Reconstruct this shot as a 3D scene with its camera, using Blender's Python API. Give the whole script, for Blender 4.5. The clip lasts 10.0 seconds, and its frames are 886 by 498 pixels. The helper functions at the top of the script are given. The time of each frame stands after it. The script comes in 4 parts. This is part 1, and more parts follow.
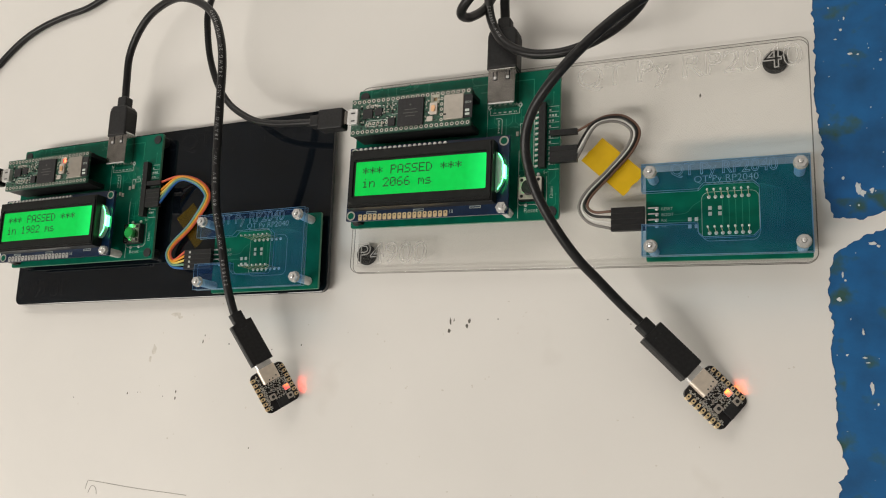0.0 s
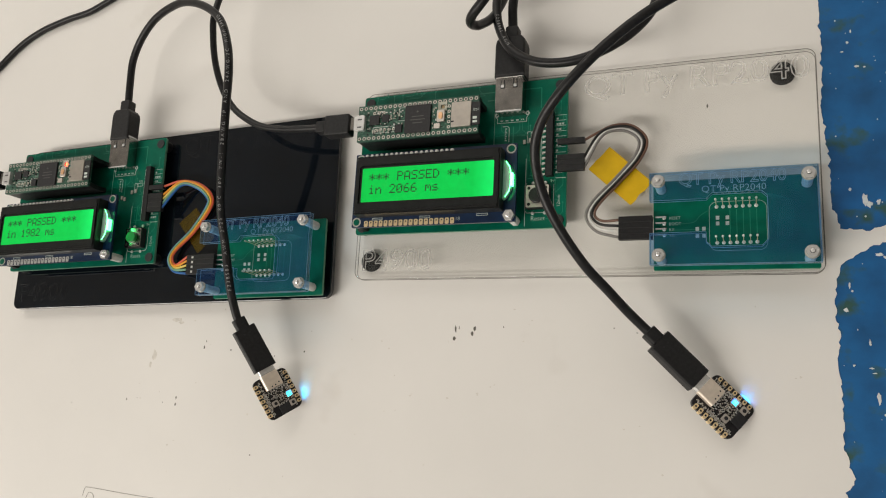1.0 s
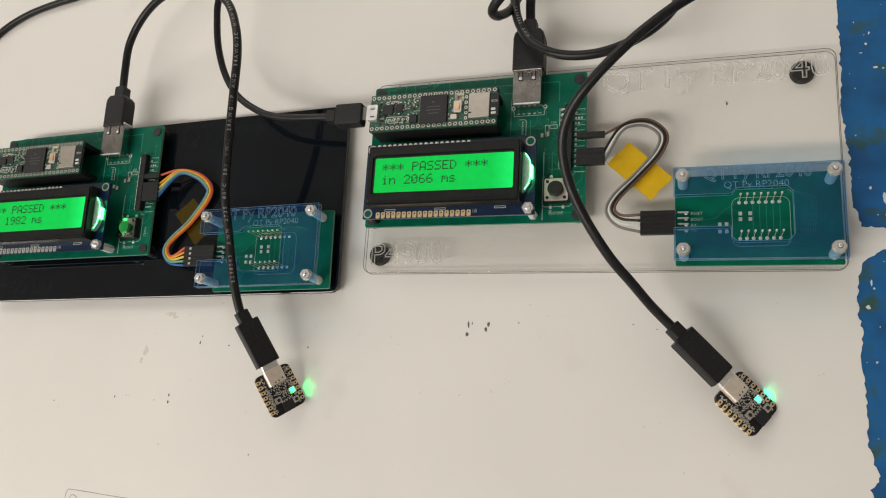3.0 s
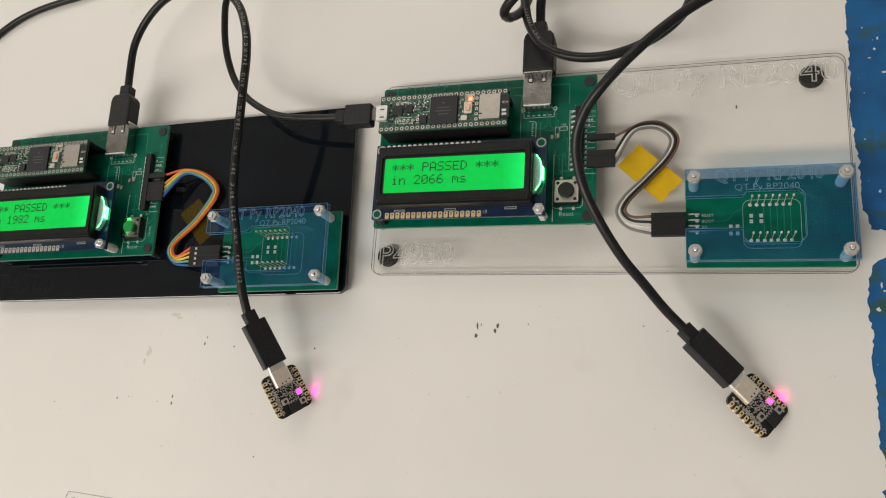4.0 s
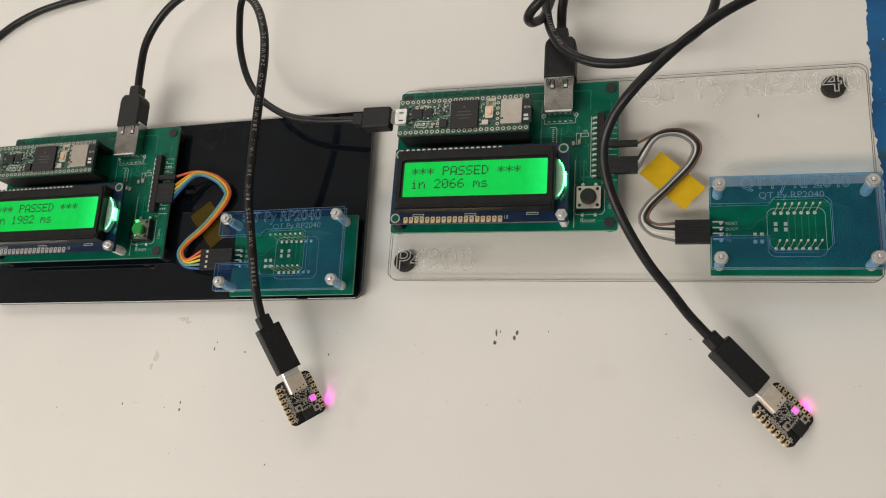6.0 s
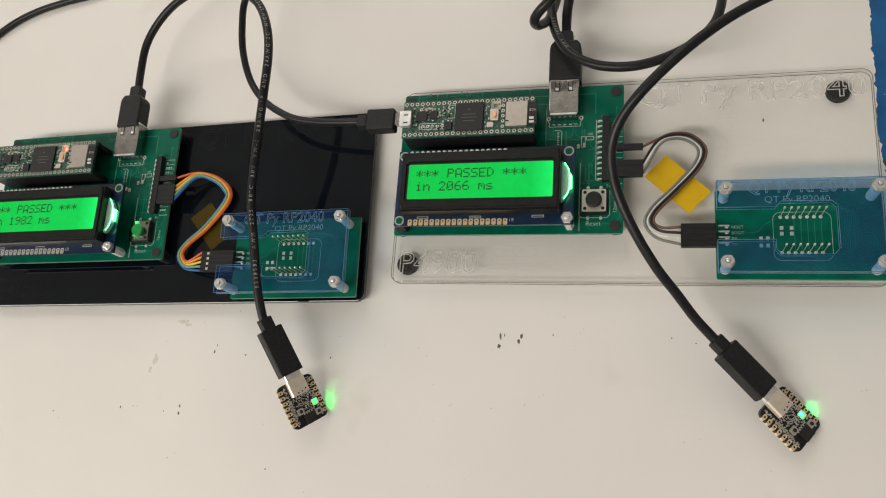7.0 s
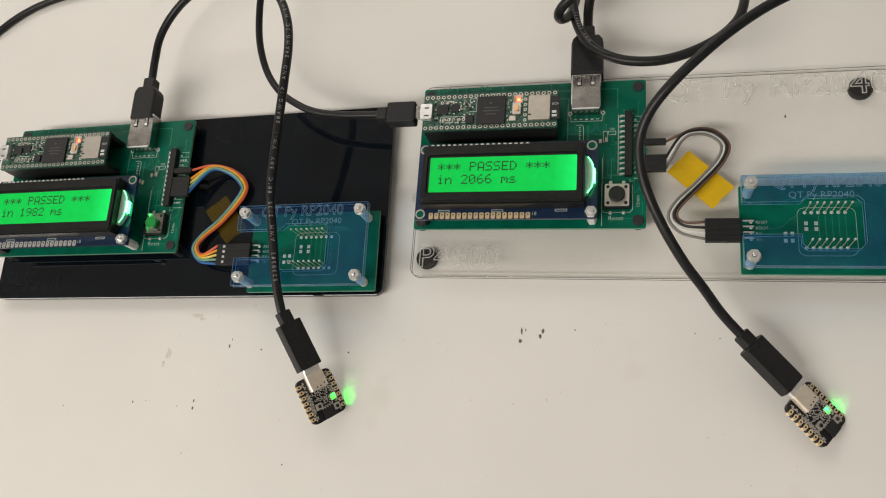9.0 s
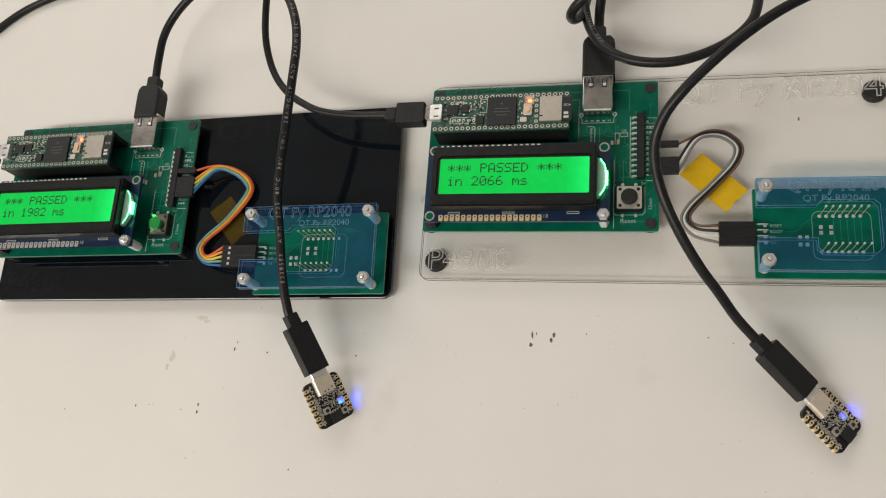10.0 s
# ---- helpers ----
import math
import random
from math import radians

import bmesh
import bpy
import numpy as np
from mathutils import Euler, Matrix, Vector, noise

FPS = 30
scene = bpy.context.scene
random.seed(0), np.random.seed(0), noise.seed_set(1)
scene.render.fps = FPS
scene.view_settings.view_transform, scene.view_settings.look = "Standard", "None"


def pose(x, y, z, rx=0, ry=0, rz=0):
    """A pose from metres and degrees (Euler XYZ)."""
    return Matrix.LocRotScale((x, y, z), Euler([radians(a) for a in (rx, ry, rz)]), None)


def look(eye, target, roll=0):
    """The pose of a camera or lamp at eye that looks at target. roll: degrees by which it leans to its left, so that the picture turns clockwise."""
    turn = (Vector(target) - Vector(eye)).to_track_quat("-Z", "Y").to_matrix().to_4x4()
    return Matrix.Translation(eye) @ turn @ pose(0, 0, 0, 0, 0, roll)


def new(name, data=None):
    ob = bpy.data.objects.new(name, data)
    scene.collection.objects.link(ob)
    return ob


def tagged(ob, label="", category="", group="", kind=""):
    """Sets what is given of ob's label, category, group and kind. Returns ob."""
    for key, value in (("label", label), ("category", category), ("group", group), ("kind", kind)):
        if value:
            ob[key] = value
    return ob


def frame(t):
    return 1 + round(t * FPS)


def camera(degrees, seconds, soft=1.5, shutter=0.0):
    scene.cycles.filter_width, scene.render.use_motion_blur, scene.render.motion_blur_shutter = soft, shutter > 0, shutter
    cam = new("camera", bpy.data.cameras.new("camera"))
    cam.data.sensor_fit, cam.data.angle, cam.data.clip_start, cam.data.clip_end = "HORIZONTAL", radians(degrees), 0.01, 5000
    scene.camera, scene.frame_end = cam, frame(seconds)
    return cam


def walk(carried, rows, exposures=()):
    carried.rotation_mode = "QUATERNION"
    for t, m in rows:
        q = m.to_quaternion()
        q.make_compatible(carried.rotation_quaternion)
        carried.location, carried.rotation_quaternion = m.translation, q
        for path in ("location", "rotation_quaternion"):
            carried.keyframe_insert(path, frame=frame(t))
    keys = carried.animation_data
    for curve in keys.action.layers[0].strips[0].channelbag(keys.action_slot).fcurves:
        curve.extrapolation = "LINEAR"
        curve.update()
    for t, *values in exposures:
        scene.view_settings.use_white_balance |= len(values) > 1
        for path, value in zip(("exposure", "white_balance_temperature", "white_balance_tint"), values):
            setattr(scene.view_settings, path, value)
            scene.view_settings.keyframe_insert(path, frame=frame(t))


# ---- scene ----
cam = camera(58.4, 10.0, soft=1.1)
# seconds, eye, target (centimetres), lean
PATH = [
    (0.0, (2.885, 0.332, 34.282), (2.144, 0.72, 32.465), -62.0),
    (0.5, (2.708, 0.268, 34.341), (1.975, 0.664, 32.523), -61.1),
    (1.0, (2.159, 0.2, 34.468), (1.443, 0.613, 32.647), -59.3),
    (1.5, (1.364, -0.248, 34.58), (0.675, 0.173, 32.751), -57.7),
    (2.0, (0.518, -0.539, 34.486), (-0.14, -0.101, 32.648), -55.2),
    (2.5, (-0.141, -0.715, 34.3), (-0.771, -0.264, 32.456), -53.2),
    (4.0, (-1.645, -1.316, 34.399), (-2.224, -0.825, 32.549), -48.3),
    (4.5, (-2.099, -1.496, 34.437), (-2.667, -0.996, 32.586), -47.1),
    (5.0, (-2.56, -1.449, 34.354), (-3.114, -0.934, 32.502), -45.5),
    (5.5, (-3.046, -1.596, 34.359), (-3.59, -1.076, 32.506), -44.6),
    (7.0, (-4.097, -1.952, 34.226), (-4.605, -1.4, 32.372), -40.7),
    (7.5, (-4.528, -2.138, 34.226), (-5.028, -1.587, 32.369), -40.2),
    (8.0, (-4.896, -2.266, 34.261), (-5.389, -1.709, 32.405), -39.3),
    (8.5, (-5.234, -2.331, 34.222), (-5.717, -1.763, 32.366), -38.2),
    (9.0, (-5.649, -2.507, 34.182), (-6.124, -1.938, 32.325), -37.7),
    (9.5, (-6.08, -2.489, 34.095), (-6.549, -1.921, 32.236), -37.2),
    (10.0, (-6.47, -2.357, 33.95), (-6.928, -1.785, 32.089), -36.4),
]
CM = 0.01
walk(cam, [(t, look(Vector(e) * CM, Vector(g) * CM, r)) for t, e, g, r in PATH])

# ---- world, light ----
MM = 0.001
world = bpy.data.worlds.new("world")
scene.world = world
world.use_nodes = True
world.node_tree.nodes["Background"].inputs[0].default_value = (1.0, 0.93, 0.84, 1)
world.node_tree.nodes["Background"].inputs[1].default_value = 0.12


def ceiling_lamp(name, x, y, z, sx, sy, watts, colour):
    data = bpy.data.lights.new(name, "AREA")
    data.shape, data.size, data.size_y, data.energy, data.color = "RECTANGLE", sx, sy, watts, colour
    ob = new(name, data)
    ob.matrix_world = pose(x, y, z)
    return ob


WARM = (1.0, 0.945, 0.865)
# long strip lamps to the south, the west one set by the shadows; the east strip and the wide panels to the north are
# unseen added fill; brighter over the table's west half
ceiling_lamp("ceiling_strip_lamp", -1.5, -1.05, 1.66, 2.2, 0.36, 50, WARM)
ceiling_lamp("ceiling_fill_panel", -1.3, 1.8, 1.66, 2.2, 1.4, 26, WARM)
ceiling_lamp("ceiling_strip_lamp", 1.2, -1.05, 1.66, 2.2, 0.3, 3, WARM)
ceiling_lamp("ceiling_fill_panel", 1.2, 1.8, 1.66, 2.2, 1.4, 6, WARM)


# ---- materials ----
def mat(name, colour, rough=0.5, metal=0.0, vary=0.12, scale=300.0, bump=0.0, bump_scale=1500.0, emit=None, strength=0.0,
        glass=0.0, ior=1.45, coat=0.0, second=None, second_at=0.62, second_scale=60.0, random_vary=0.0, spec=0.5):
    m = bpy.data.materials.new(name)
    m.use_nodes = True
    nt = m.node_tree
    b = nt.nodes["Principled BSDF"]
    b.inputs["Roughness"].default_value, b.inputs["Metallic"].default_value = rough, metal
    b.inputs["Transmission Weight"].default_value, b.inputs["IOR"].default_value = glass, ior
    b.inputs["Coat Weight"].default_value = coat
    b.inputs["Specular IOR Level"].default_value = spec
    co = nt.nodes.new("ShaderNodeTexCoord")
    n1 = nt.nodes.new("ShaderNodeTexNoise")
    n1.inputs["Scale"].default_value, n1.inputs["Detail"].default_value = scale, 6
    nt.links.new(co.outputs["Object"], n1.inputs["Vector"])
    ramp = nt.nodes.new("ShaderNodeValToRGB")
    c = Vector(colour)
    lo, hi = c * (1 - vary), c * (1 + vary)
    ramp.color_ramp.elements[0].position, ramp.color_ramp.elements[1].position = 0.3, 0.7
    ramp.color_ramp.elements[0].color = (*lo, 1)
    ramp.color_ramp.elements[1].color = (*[min(1, v) for v in hi], 1)
    nt.links.new(n1.outputs["Fac"], ramp.inputs["Fac"])
    out = ramp.outputs["Color"]
    if second:
        n2 = nt.nodes.new("ShaderNodeTexNoise")
        n2.inputs["Scale"].default_value, n2.inputs["Detail"].default_value = second_scale, 4
        nt.links.new(co.outputs["Object"], n2.inputs["Vector"])
        r2 = nt.nodes.new("ShaderNodeValToRGB")
        r2.color_ramp.elements[0].position, r2.color_ramp.elements[1].position = second_at, min(1, second_at + 0.1)
        nt.links.new(n2.outputs["Fac"], r2.inputs["Fac"])
        mix = nt.nodes.new("ShaderNodeMixRGB")
        nt.links.new(r2.outputs["Color"], mix.inputs["Fac"])
        nt.links.new(out, mix.inputs[1])
        mix.inputs[2].default_value = (*second, 1)
        out = mix.outputs[0]
    nt.links.new(out, b.inputs["Base Color"])
    if bump:
        n3 = nt.nodes.new("ShaderNodeTexNoise")
        n3.inputs["Scale"].default_value, n3.inputs["Detail"].default_value = bump_scale, 4
        nt.links.new(co.outputs["Object"], n3.inputs["Vector"])
        bp = nt.nodes.new("ShaderNodeBump")
        bp.inputs["Strength"].default_value, bp.inputs["Distance"].default_value = bump, 0.0002
        nt.links.new(n3.outputs["Fac"], bp.inputs["Height"])
        nt.links.new(bp.outputs["Normal"], b.inputs["Normal"])
    if emit:
        b.inputs["Emission Color"].default_value = (*emit, 1)
        b.inputs["Emission Strength"].default_value = strength
    return m


WHITE = mat("white_painted_table", (0.74, 0.72, 0.69), 0.42, vary=0.035, scale=9, bump=0.12, bump_scale=700,
            second=(0.66, 0.63, 0.59), second_at=0.64, second_scale=14)
BLUE = mat("blue_paint", (0.004, 0.092, 0.262), 0.55, vary=0.28, scale=60, bump=0.3, bump_scale=900,
           second=(0.028, 0.085, 0.075), second_at=0.56, second_scale=62)
CHIP_WHITE = mat("old_white_paint", (0.6, 0.62, 0.62), 0.6)
PENCIL = mat("pencil_mark", (0.33, 0.31, 0.28), 0.6, vary=0.4, scale=700)
STAIN = mat("dark_scuff", (0.12, 0.112, 0.095), 0.7, vary=0.5, scale=900)
STAIN_PALE = mat("pale_scuff", (0.63, 0.6, 0.55), 0.6, vary=0.1, scale=500)
PCB = mat("green_solder_mask", (0.001, 0.112, 0.068), 0.3, vary=0.2, scale=130, spec=0.22)
PCB_EDGE = mat("board_edge", (0.13, 0.3, 0.2), 0.6)
PCB_LIGHT = mat("green_trace", (0.01, 0.2, 0.12), 0.3, coat=0.3)
PCB_DARK = mat("olive_solder_mask", (0.026, 0.085, 0.058), 0.4, vary=0.5, scale=900, second=(0.18, 0.27, 0.22), second_at=0.58, second_scale=900)
PCB_BLACK = mat("black_solder_mask", (0.012, 0.011, 0.013), 0.35, vary=0.4, scale=700)
PCB_BLUE = mat("navy_solder_mask", (0.003, 0.018, 0.058), 0.3, vary=0.25, scale=200, coat=0.3)
SILK = mat("white_silkscreen", (0.5, 0.56, 0.52), 0.6)
BLACK = mat("black_plastic", (0.014, 0.014, 0.015), 0.45, vary=0.3, scale=800, spec=0.35, bump=0.25, bump_scale=4000)
RUBBER = mat("black_rubber", (0.014, 0.014, 0.014), 0.7, bump=0.2)
CORD = mat("black_cable_jacket", (0.012, 0.012, 0.013), 0.36, spec=0.35, vary=0.3, scale=500, bump=0.15)
BEZEL = mat("black_painted_metal", (0.009, 0.01, 0.01), 0.4, spec=0.3, vary=0.3, scale=300, bump=0.15)
CHIP = mat("black_epoxy", (0.016, 0.016, 0.018), 0.55, vary=0.25, scale=900)
STEEL = mat("tinned_steel", (0.88, 0.88, 0.87), 0.24, 0.7, vary=0.12, scale=400, bump=0.1)
SHELL = mat("satin_nickel", (0.62, 0.57, 0.52), 0.42, 0.75, vary=0.05, scale=500)
NYLON = mat("white_nylon", (0.72, 0.72, 0.7), 0.4)
GOLD = mat("gold_plate", (0.85, 0.66, 0.42), 0.4, 0.35, vary=0.15, scale=900)
COPPER = mat("copper_part", (0.8, 0.5, 0.28), 0.35, 0.8)
SOLDER = mat("solder", (0.78, 0.78, 0.76), 0.32, 0.7)
SOCKET = mat("mirror_steel", (0.42, 0.405, 0.385), 0.16, 1.0, vary=0.2, scale=200, bump=0.12)
NICKEL = mat("warm_nickel", (0.84, 0.74, 0.63), 0.36, 0.55, vary=0.06, scale=500, bump=0.06)
SLOT = mat("dull_tin", (0.5, 0.46, 0.41), 0.34, 0.85, vary=0.07, scale=400, bump=0.05)
PAD = mat("pale_gold_pad", (0.88, 0.7, 0.42), 0.34, 0.4, vary=0.15, scale=900)
RING = mat("tarnished_ring", (0.42, 0.42, 0.38), 0.45, 0.6, vary=0.2, scale=900)
HALO_CUP = mat("halo_cup_grey", (0.4, 0.4, 0.33), 0.5, vary=0.1)
MARKING = mat("laser_marking", (0.075, 0.075, 0.07), 0.6)
EDGE_LINE = mat("painted_edge_line", (0.2, 0.185, 0.165), 0.4, vary=0.4, scale=220)
CERAMIC = mat("pale_component", (0.5, 0.48, 0.42), 0.5)
ENGRAVED = mat("engraved_black", (0.007, 0.007, 0.008), 0.1)
BLUE_FROST_GLINT = mat("blue_engraving_and_glint", (0.24, 0.48, 0.68), 0.5, glass=0.6, ior=1.49)
BLACK_ACRYLIC = mat("black_acrylic", (0.004, 0.006, 0.009), 0.06, spec=0.6, vary=0.2, scale=60, bump=0.02, bump_scale=120)
TAPE = mat("amber_tape", (0.86, 0.55, 0.015), 0.22, vary=0.06, scale=200, glass=0.25)
TAPE_DARK = mat("amber_tape_on_black", (0.32, 0.21, 0.01), 0.2, vary=0.1, scale=200, glass=0.85)
GREEN_CAP = mat("green_plastic", (0.006, 0.21, 0.04), 0.35)
INK = mat("lcd_ink", (0.004, 0.05, 0.012), 0.5)
PRINT = mat("white_print", (0.42, 0.42, 0.42), 0.6)
WALL = mat("wall_paint", (0.6, 0.58, 0.55), 0.8)
CEILING = mat("ceiling_paint", (0.45, 0.44, 0.43), 0.9)
GLOW = mat("backlight", (0.8, 0.9, 0.85), 0.4, emit=(0.05, 1.0, 0.2), strength=9.0)
GLOW_PALE = mat("diffuser_edge", (0.34, 0.39, 0.38), 0.4, emit=(0.1, 1.0, 0.5), strength=0.05)
LED_OFF = mat("dark_die", (0.3, 0.22, 0.12), 0.4)
LED_RED = mat("lit_die", (0.9, 0.3, 0.1), 0.4, emit=(1.0, 0.006, 0.002), strength=110.0)
WIRE = {k: mat("wire_" + k, c, 0.4, vary=0.1) for k, c in {
    "brown": (0.15, 0.08, 0.055), "black": (0.012, 0.012, 0.012), "grey": (0.2, 0.19, 0.18), "white": (0.72, 0.71, 0.68),
    "orange": (0.75, 0.3, 0.02), "red": (0.62, 0.1, 0.05), "yellow": (0.72, 0.56, 0.12), "green": (0.16, 0.33, 0.22), "blue": (0.022, 0.12, 0.37)}.items()}


def sheet_material(name, tint, frost=0.03, milk=(0.05, 0.26, 0.6), amount=0.03, head_on=0.04):
    """Tinted clear sheet: light passes straight through and takes the tint, and the faces shine."""
    m = bpy.data.materials.new(name)
    m.use_nodes = True
    nt = m.node_tree
    nt.nodes.remove(nt.nodes["Principled BSDF"])
    clear, gloss, mix, fr = [nt.nodes.new("ShaderNode" + k) for k in ("BsdfTransparent", "BsdfGlossy", "MixShader", "LayerWeight")]
    clear.inputs[0].default_value = (*tint, 1)
    gloss.inputs["Roughness"].default_value = frost
    power, span = nt.nodes.new("ShaderNodeMath"), nt.nodes.new("ShaderNodeMath")
    power.operation, span.operation = "POWER", "MULTIPLY_ADD"
    power.inputs[1].default_value = 5.0
    span.inputs[1].default_value, span.inputs[2].default_value = 0.9, head_on
    fr.inputs["Blend"].default_value = 0.5
    nt.links.new(fr.outputs["Facing"], power.inputs[0])
    nt.links.new(power.outputs[0], span.inputs[0])
    nt.links.new(span.outputs[0], mix.inputs[0])
    nt.links.new(clear.outputs[0], mix.inputs[1])
    nt.links.new(gloss.outputs[0], mix.inputs[2])
    haze, veil = nt.nodes.new("ShaderNodeBsdfDiffuse"), nt.nodes.new("ShaderNodeMixShader")
    haze.inputs[0].default_value = (*milk, 1)
    veil.inputs[0].default_value = amount
    nt.links.new(mix.outputs[0], veil.inputs[1])
    nt.links.new(haze.outputs[0], veil.inputs[2])
    nt.links.new(veil.outputs[0], nt.nodes["Material Output"].inputs[0])
    return m


def screen_material():
    """Green backlit glass, brightest beside the lamp at its right end."""
    m = mat("lcd_green", (0.0, 0.25, 0.05), 0.18)
    nt = m.node_tree
    b = nt.nodes["Principled BSDF"]
    co = nt.nodes.new("ShaderNodeTexCoord")
    sep = nt.nodes.new("ShaderNodeSeparateXYZ")
    nt.links.new(co.outputs["Generated"], sep.inputs[0])
    ramp = nt.nodes.new("ShaderNodeValToRGB")
    e = ramp.color_ramp.elements
    e[0].color, e[0].position = (0.002, 0.42, 0.035, 1), 0.0
    e[1].color, e[1].position = (0.01, 0.75, 0.12, 1), 1.0
    k = e.new(0.85)
    k.color = (0.002, 0.46, 0.045, 1)
    nt.links.new(sep.outputs[0], ramp.inputs[0])
    nt.links.new(ramp.outputs[0], b.inputs["Emission Color"])
    b.inputs["Emission Strength"].default_value = 0.92
    return m


def wheel_material(name, strength):
    """A light whose hue runs round its disc."""
    m = bpy.data.materials.new(name)
    m.use_nodes = True
    nt = m.node_tree
    b = nt.nodes["Principled BSDF"]
    co = nt.nodes.new("ShaderNodeTexCoord")
    grad = nt.nodes.new("ShaderNodeTexGradient")
    grad.gradient_type = "RADIAL"
    nt.links.new(co.outputs["Object"], grad.inputs[0])
    hsv = nt.nodes.new("ShaderNodeCombineColor")
    hsv.mode = "HSV"
    hsv.inputs[1].default_value, hsv.inputs[2].default_value = 0.91, 1.0
    nt.links.new(grad.outputs["Fac"], hsv.inputs[0])
    gam = nt.nodes.new("ShaderNodeGamma")
    gam.inputs[1].default_value = 3.0
    nt.links.new(hsv.outputs[0], gam.inputs[0])
    nt.links.new(gam.outputs[0], b.inputs["Emission Color"])
    b.inputs["Emission Strength"].default_value = strength
    return m


SCREEN = screen_material()
# the edge is made stronger to throw the lamp's spill past the board
WHEEL, WHEEL_EDGE = wheel_material("rainbow_light", 7.0), wheel_material("rainbow_spill_edge", 85.0)
FROST = sheet_material("engraved_acrylic", (0.985, 0.985, 0.98), 0.3, (0.86, 0.85, 0.82), 0.28, 0.06)
CLEAR = sheet_material("clear_acrylic", (0.996, 0.995, 0.99), 0.02, (0.8, 0.79, 0.76), 0.004, 0.016)
BLUE_CLEAR = sheet_material("blue_tinted_acrylic", (0.69, 0.86, 0.975), milk=(0.015, 0.18, 0.7), amount=0.04)


# ---- mesh helpers (millimetres) ----
def thing(name, x, y, z, rz, label, category, group=""):
    ob = new(name)
    ob.empty_display_size = 0.01
    ob.matrix_world = pose(x * MM, y * MM, z * MM, 0, 0, rz)
    return tagged(ob, label, category, group)


def part(name, bm, material, parent=None, label="", at=None):
    me = bpy.data.meshes.new(name)
    bmesh.ops.recalc_face_normals(bm, faces=bm.faces)
    bm.to_mesh(me)
    bm.free()
    me.transform(Matrix.Scale(MM, 4))
    me.materials.append(material)
    return place(name, me, parent, label, at)


def place(name, me, parent=None, label="", at=None):
    ob = new(name, me)
    ob.parent = parent
    if at is not None:
        ob.matrix_local = at if isinstance(at, Matrix) else Matrix.Translation(Vector(at) * MM)
    return tagged(ob, label)


def pale_edges(ob):
    """The cut edges of a board show its pale core."""
    ob.data.materials.append(PCB_EDGE)
    for p in ob.data.polygons:
        if abs(p.normal.z) < 0.5:
            p.material_index = 1
    return ob


def prism(pts, z0, z1, bevel=0.0, bm=None):
    bm = bm or bmesh.new()
    lo = [bm.verts.new((x, y, z0)) for x, y in pts]
    hi = [bm.verts.new((x, y, z1)) for x, y in pts]
    n = len(pts)
    faces = [bm.faces.new(lo[::-1]), bm.faces.new(hi)]
    for i in range(n):
        faces.append(bm.faces.new((lo[i], lo[(i + 1) % n], hi[(i + 1) % n], hi[i])))
    if bevel:
        rim = list(faces[0].edges) + list(faces[1].edges)
        bmesh.ops.bevel(bm, geom=rim, offset=bevel, segments=2, affect="EDGES", profile=0.5)
    return bm


def rounded(x0, x1, y0, y1, r, n=5):
    pts = []
    for cx, cy, a0 in ((x1 - r, y1 - r, 0), (x0 + r, y1 - r, 90), (x0 + r, y0 + r, 180), (x1 - r, y0 + r, 270)):
        for i in range(n + 1):
            a = radians(a0 + 90 * i / n)
            pts.append((cx + r * math.cos(a), cy + r * math.sin(a)))
    return pts


def slab(x0, x1, y0, y1, z0, z1, r=0.3, bevel=0.0, bm=None):
    return prism(rounded(x0, x1, y0, y1, r, 4 if r > 0.6 else 2), z0, z1, bevel, bm)


def slab_y(x0, x1, z0, z1, y0, y1, r, bevel=0.0):
    """A bar along y whose section is a rounded rectangle."""
    bm = prism(rounded(x0, x1, z0, z1, r, 5), y0, y1, bevel)
    for v in bm.verts:
        v.co = Vector((v.co.x, v.co.z, v.co.y))
    return bm


def funnel(cx, cy, a, b, z0, z1, c):
    """A square cup: the hole widens from a to b upwards, the outside is c."""
    bm = bmesh.new()
    sq = [(-1, -1), (1, -1), (1, 1), (-1, 1)]
    loops = [[bm.verts.new((cx + h * x, cy + h * y, z)) for x, y in sq] for h, z in ((a, z0), (b, z1), (c, z1), (c, z0))]
    for p, q in zip(loops, loops[1:] + loops[:1]):
        for i in range(4):
            bm.faces.new((p[i], p[(i + 1) % 4], q[(i + 1) % 4], q[i]))
    return bm


def ring(cx, cy, r, n=20):
    return [(cx + r * math.cos(2 * math.pi * i / n), cy + r * math.sin(2 * math.pi * i / n)) for i in range(n)]


def disc(cx, cy, r, z0, z1, bevel=0.0, n=20, bm=None):
    return prism(ring(cx, cy, r, n), z0, z1, bevel, bm)


def washer(cx, cy, r0, r1, z0, z1, n=20, bm=None):
    bm = bm or bmesh.new()
    loops = [[bm.verts.new((x, y, z)) for x, y in ring(cx, cy, r, n)] for r, z in ((r0, z0), (r1, z0), (r1, z1), (r0, z1))]
    for a, b in zip(loops, loops[1:] + loops[:1]):
        for i in range(n):
            bm.faces.new((a[i], a[(i + 1) % n], b[(i + 1) % n], b[i]))
    return bm


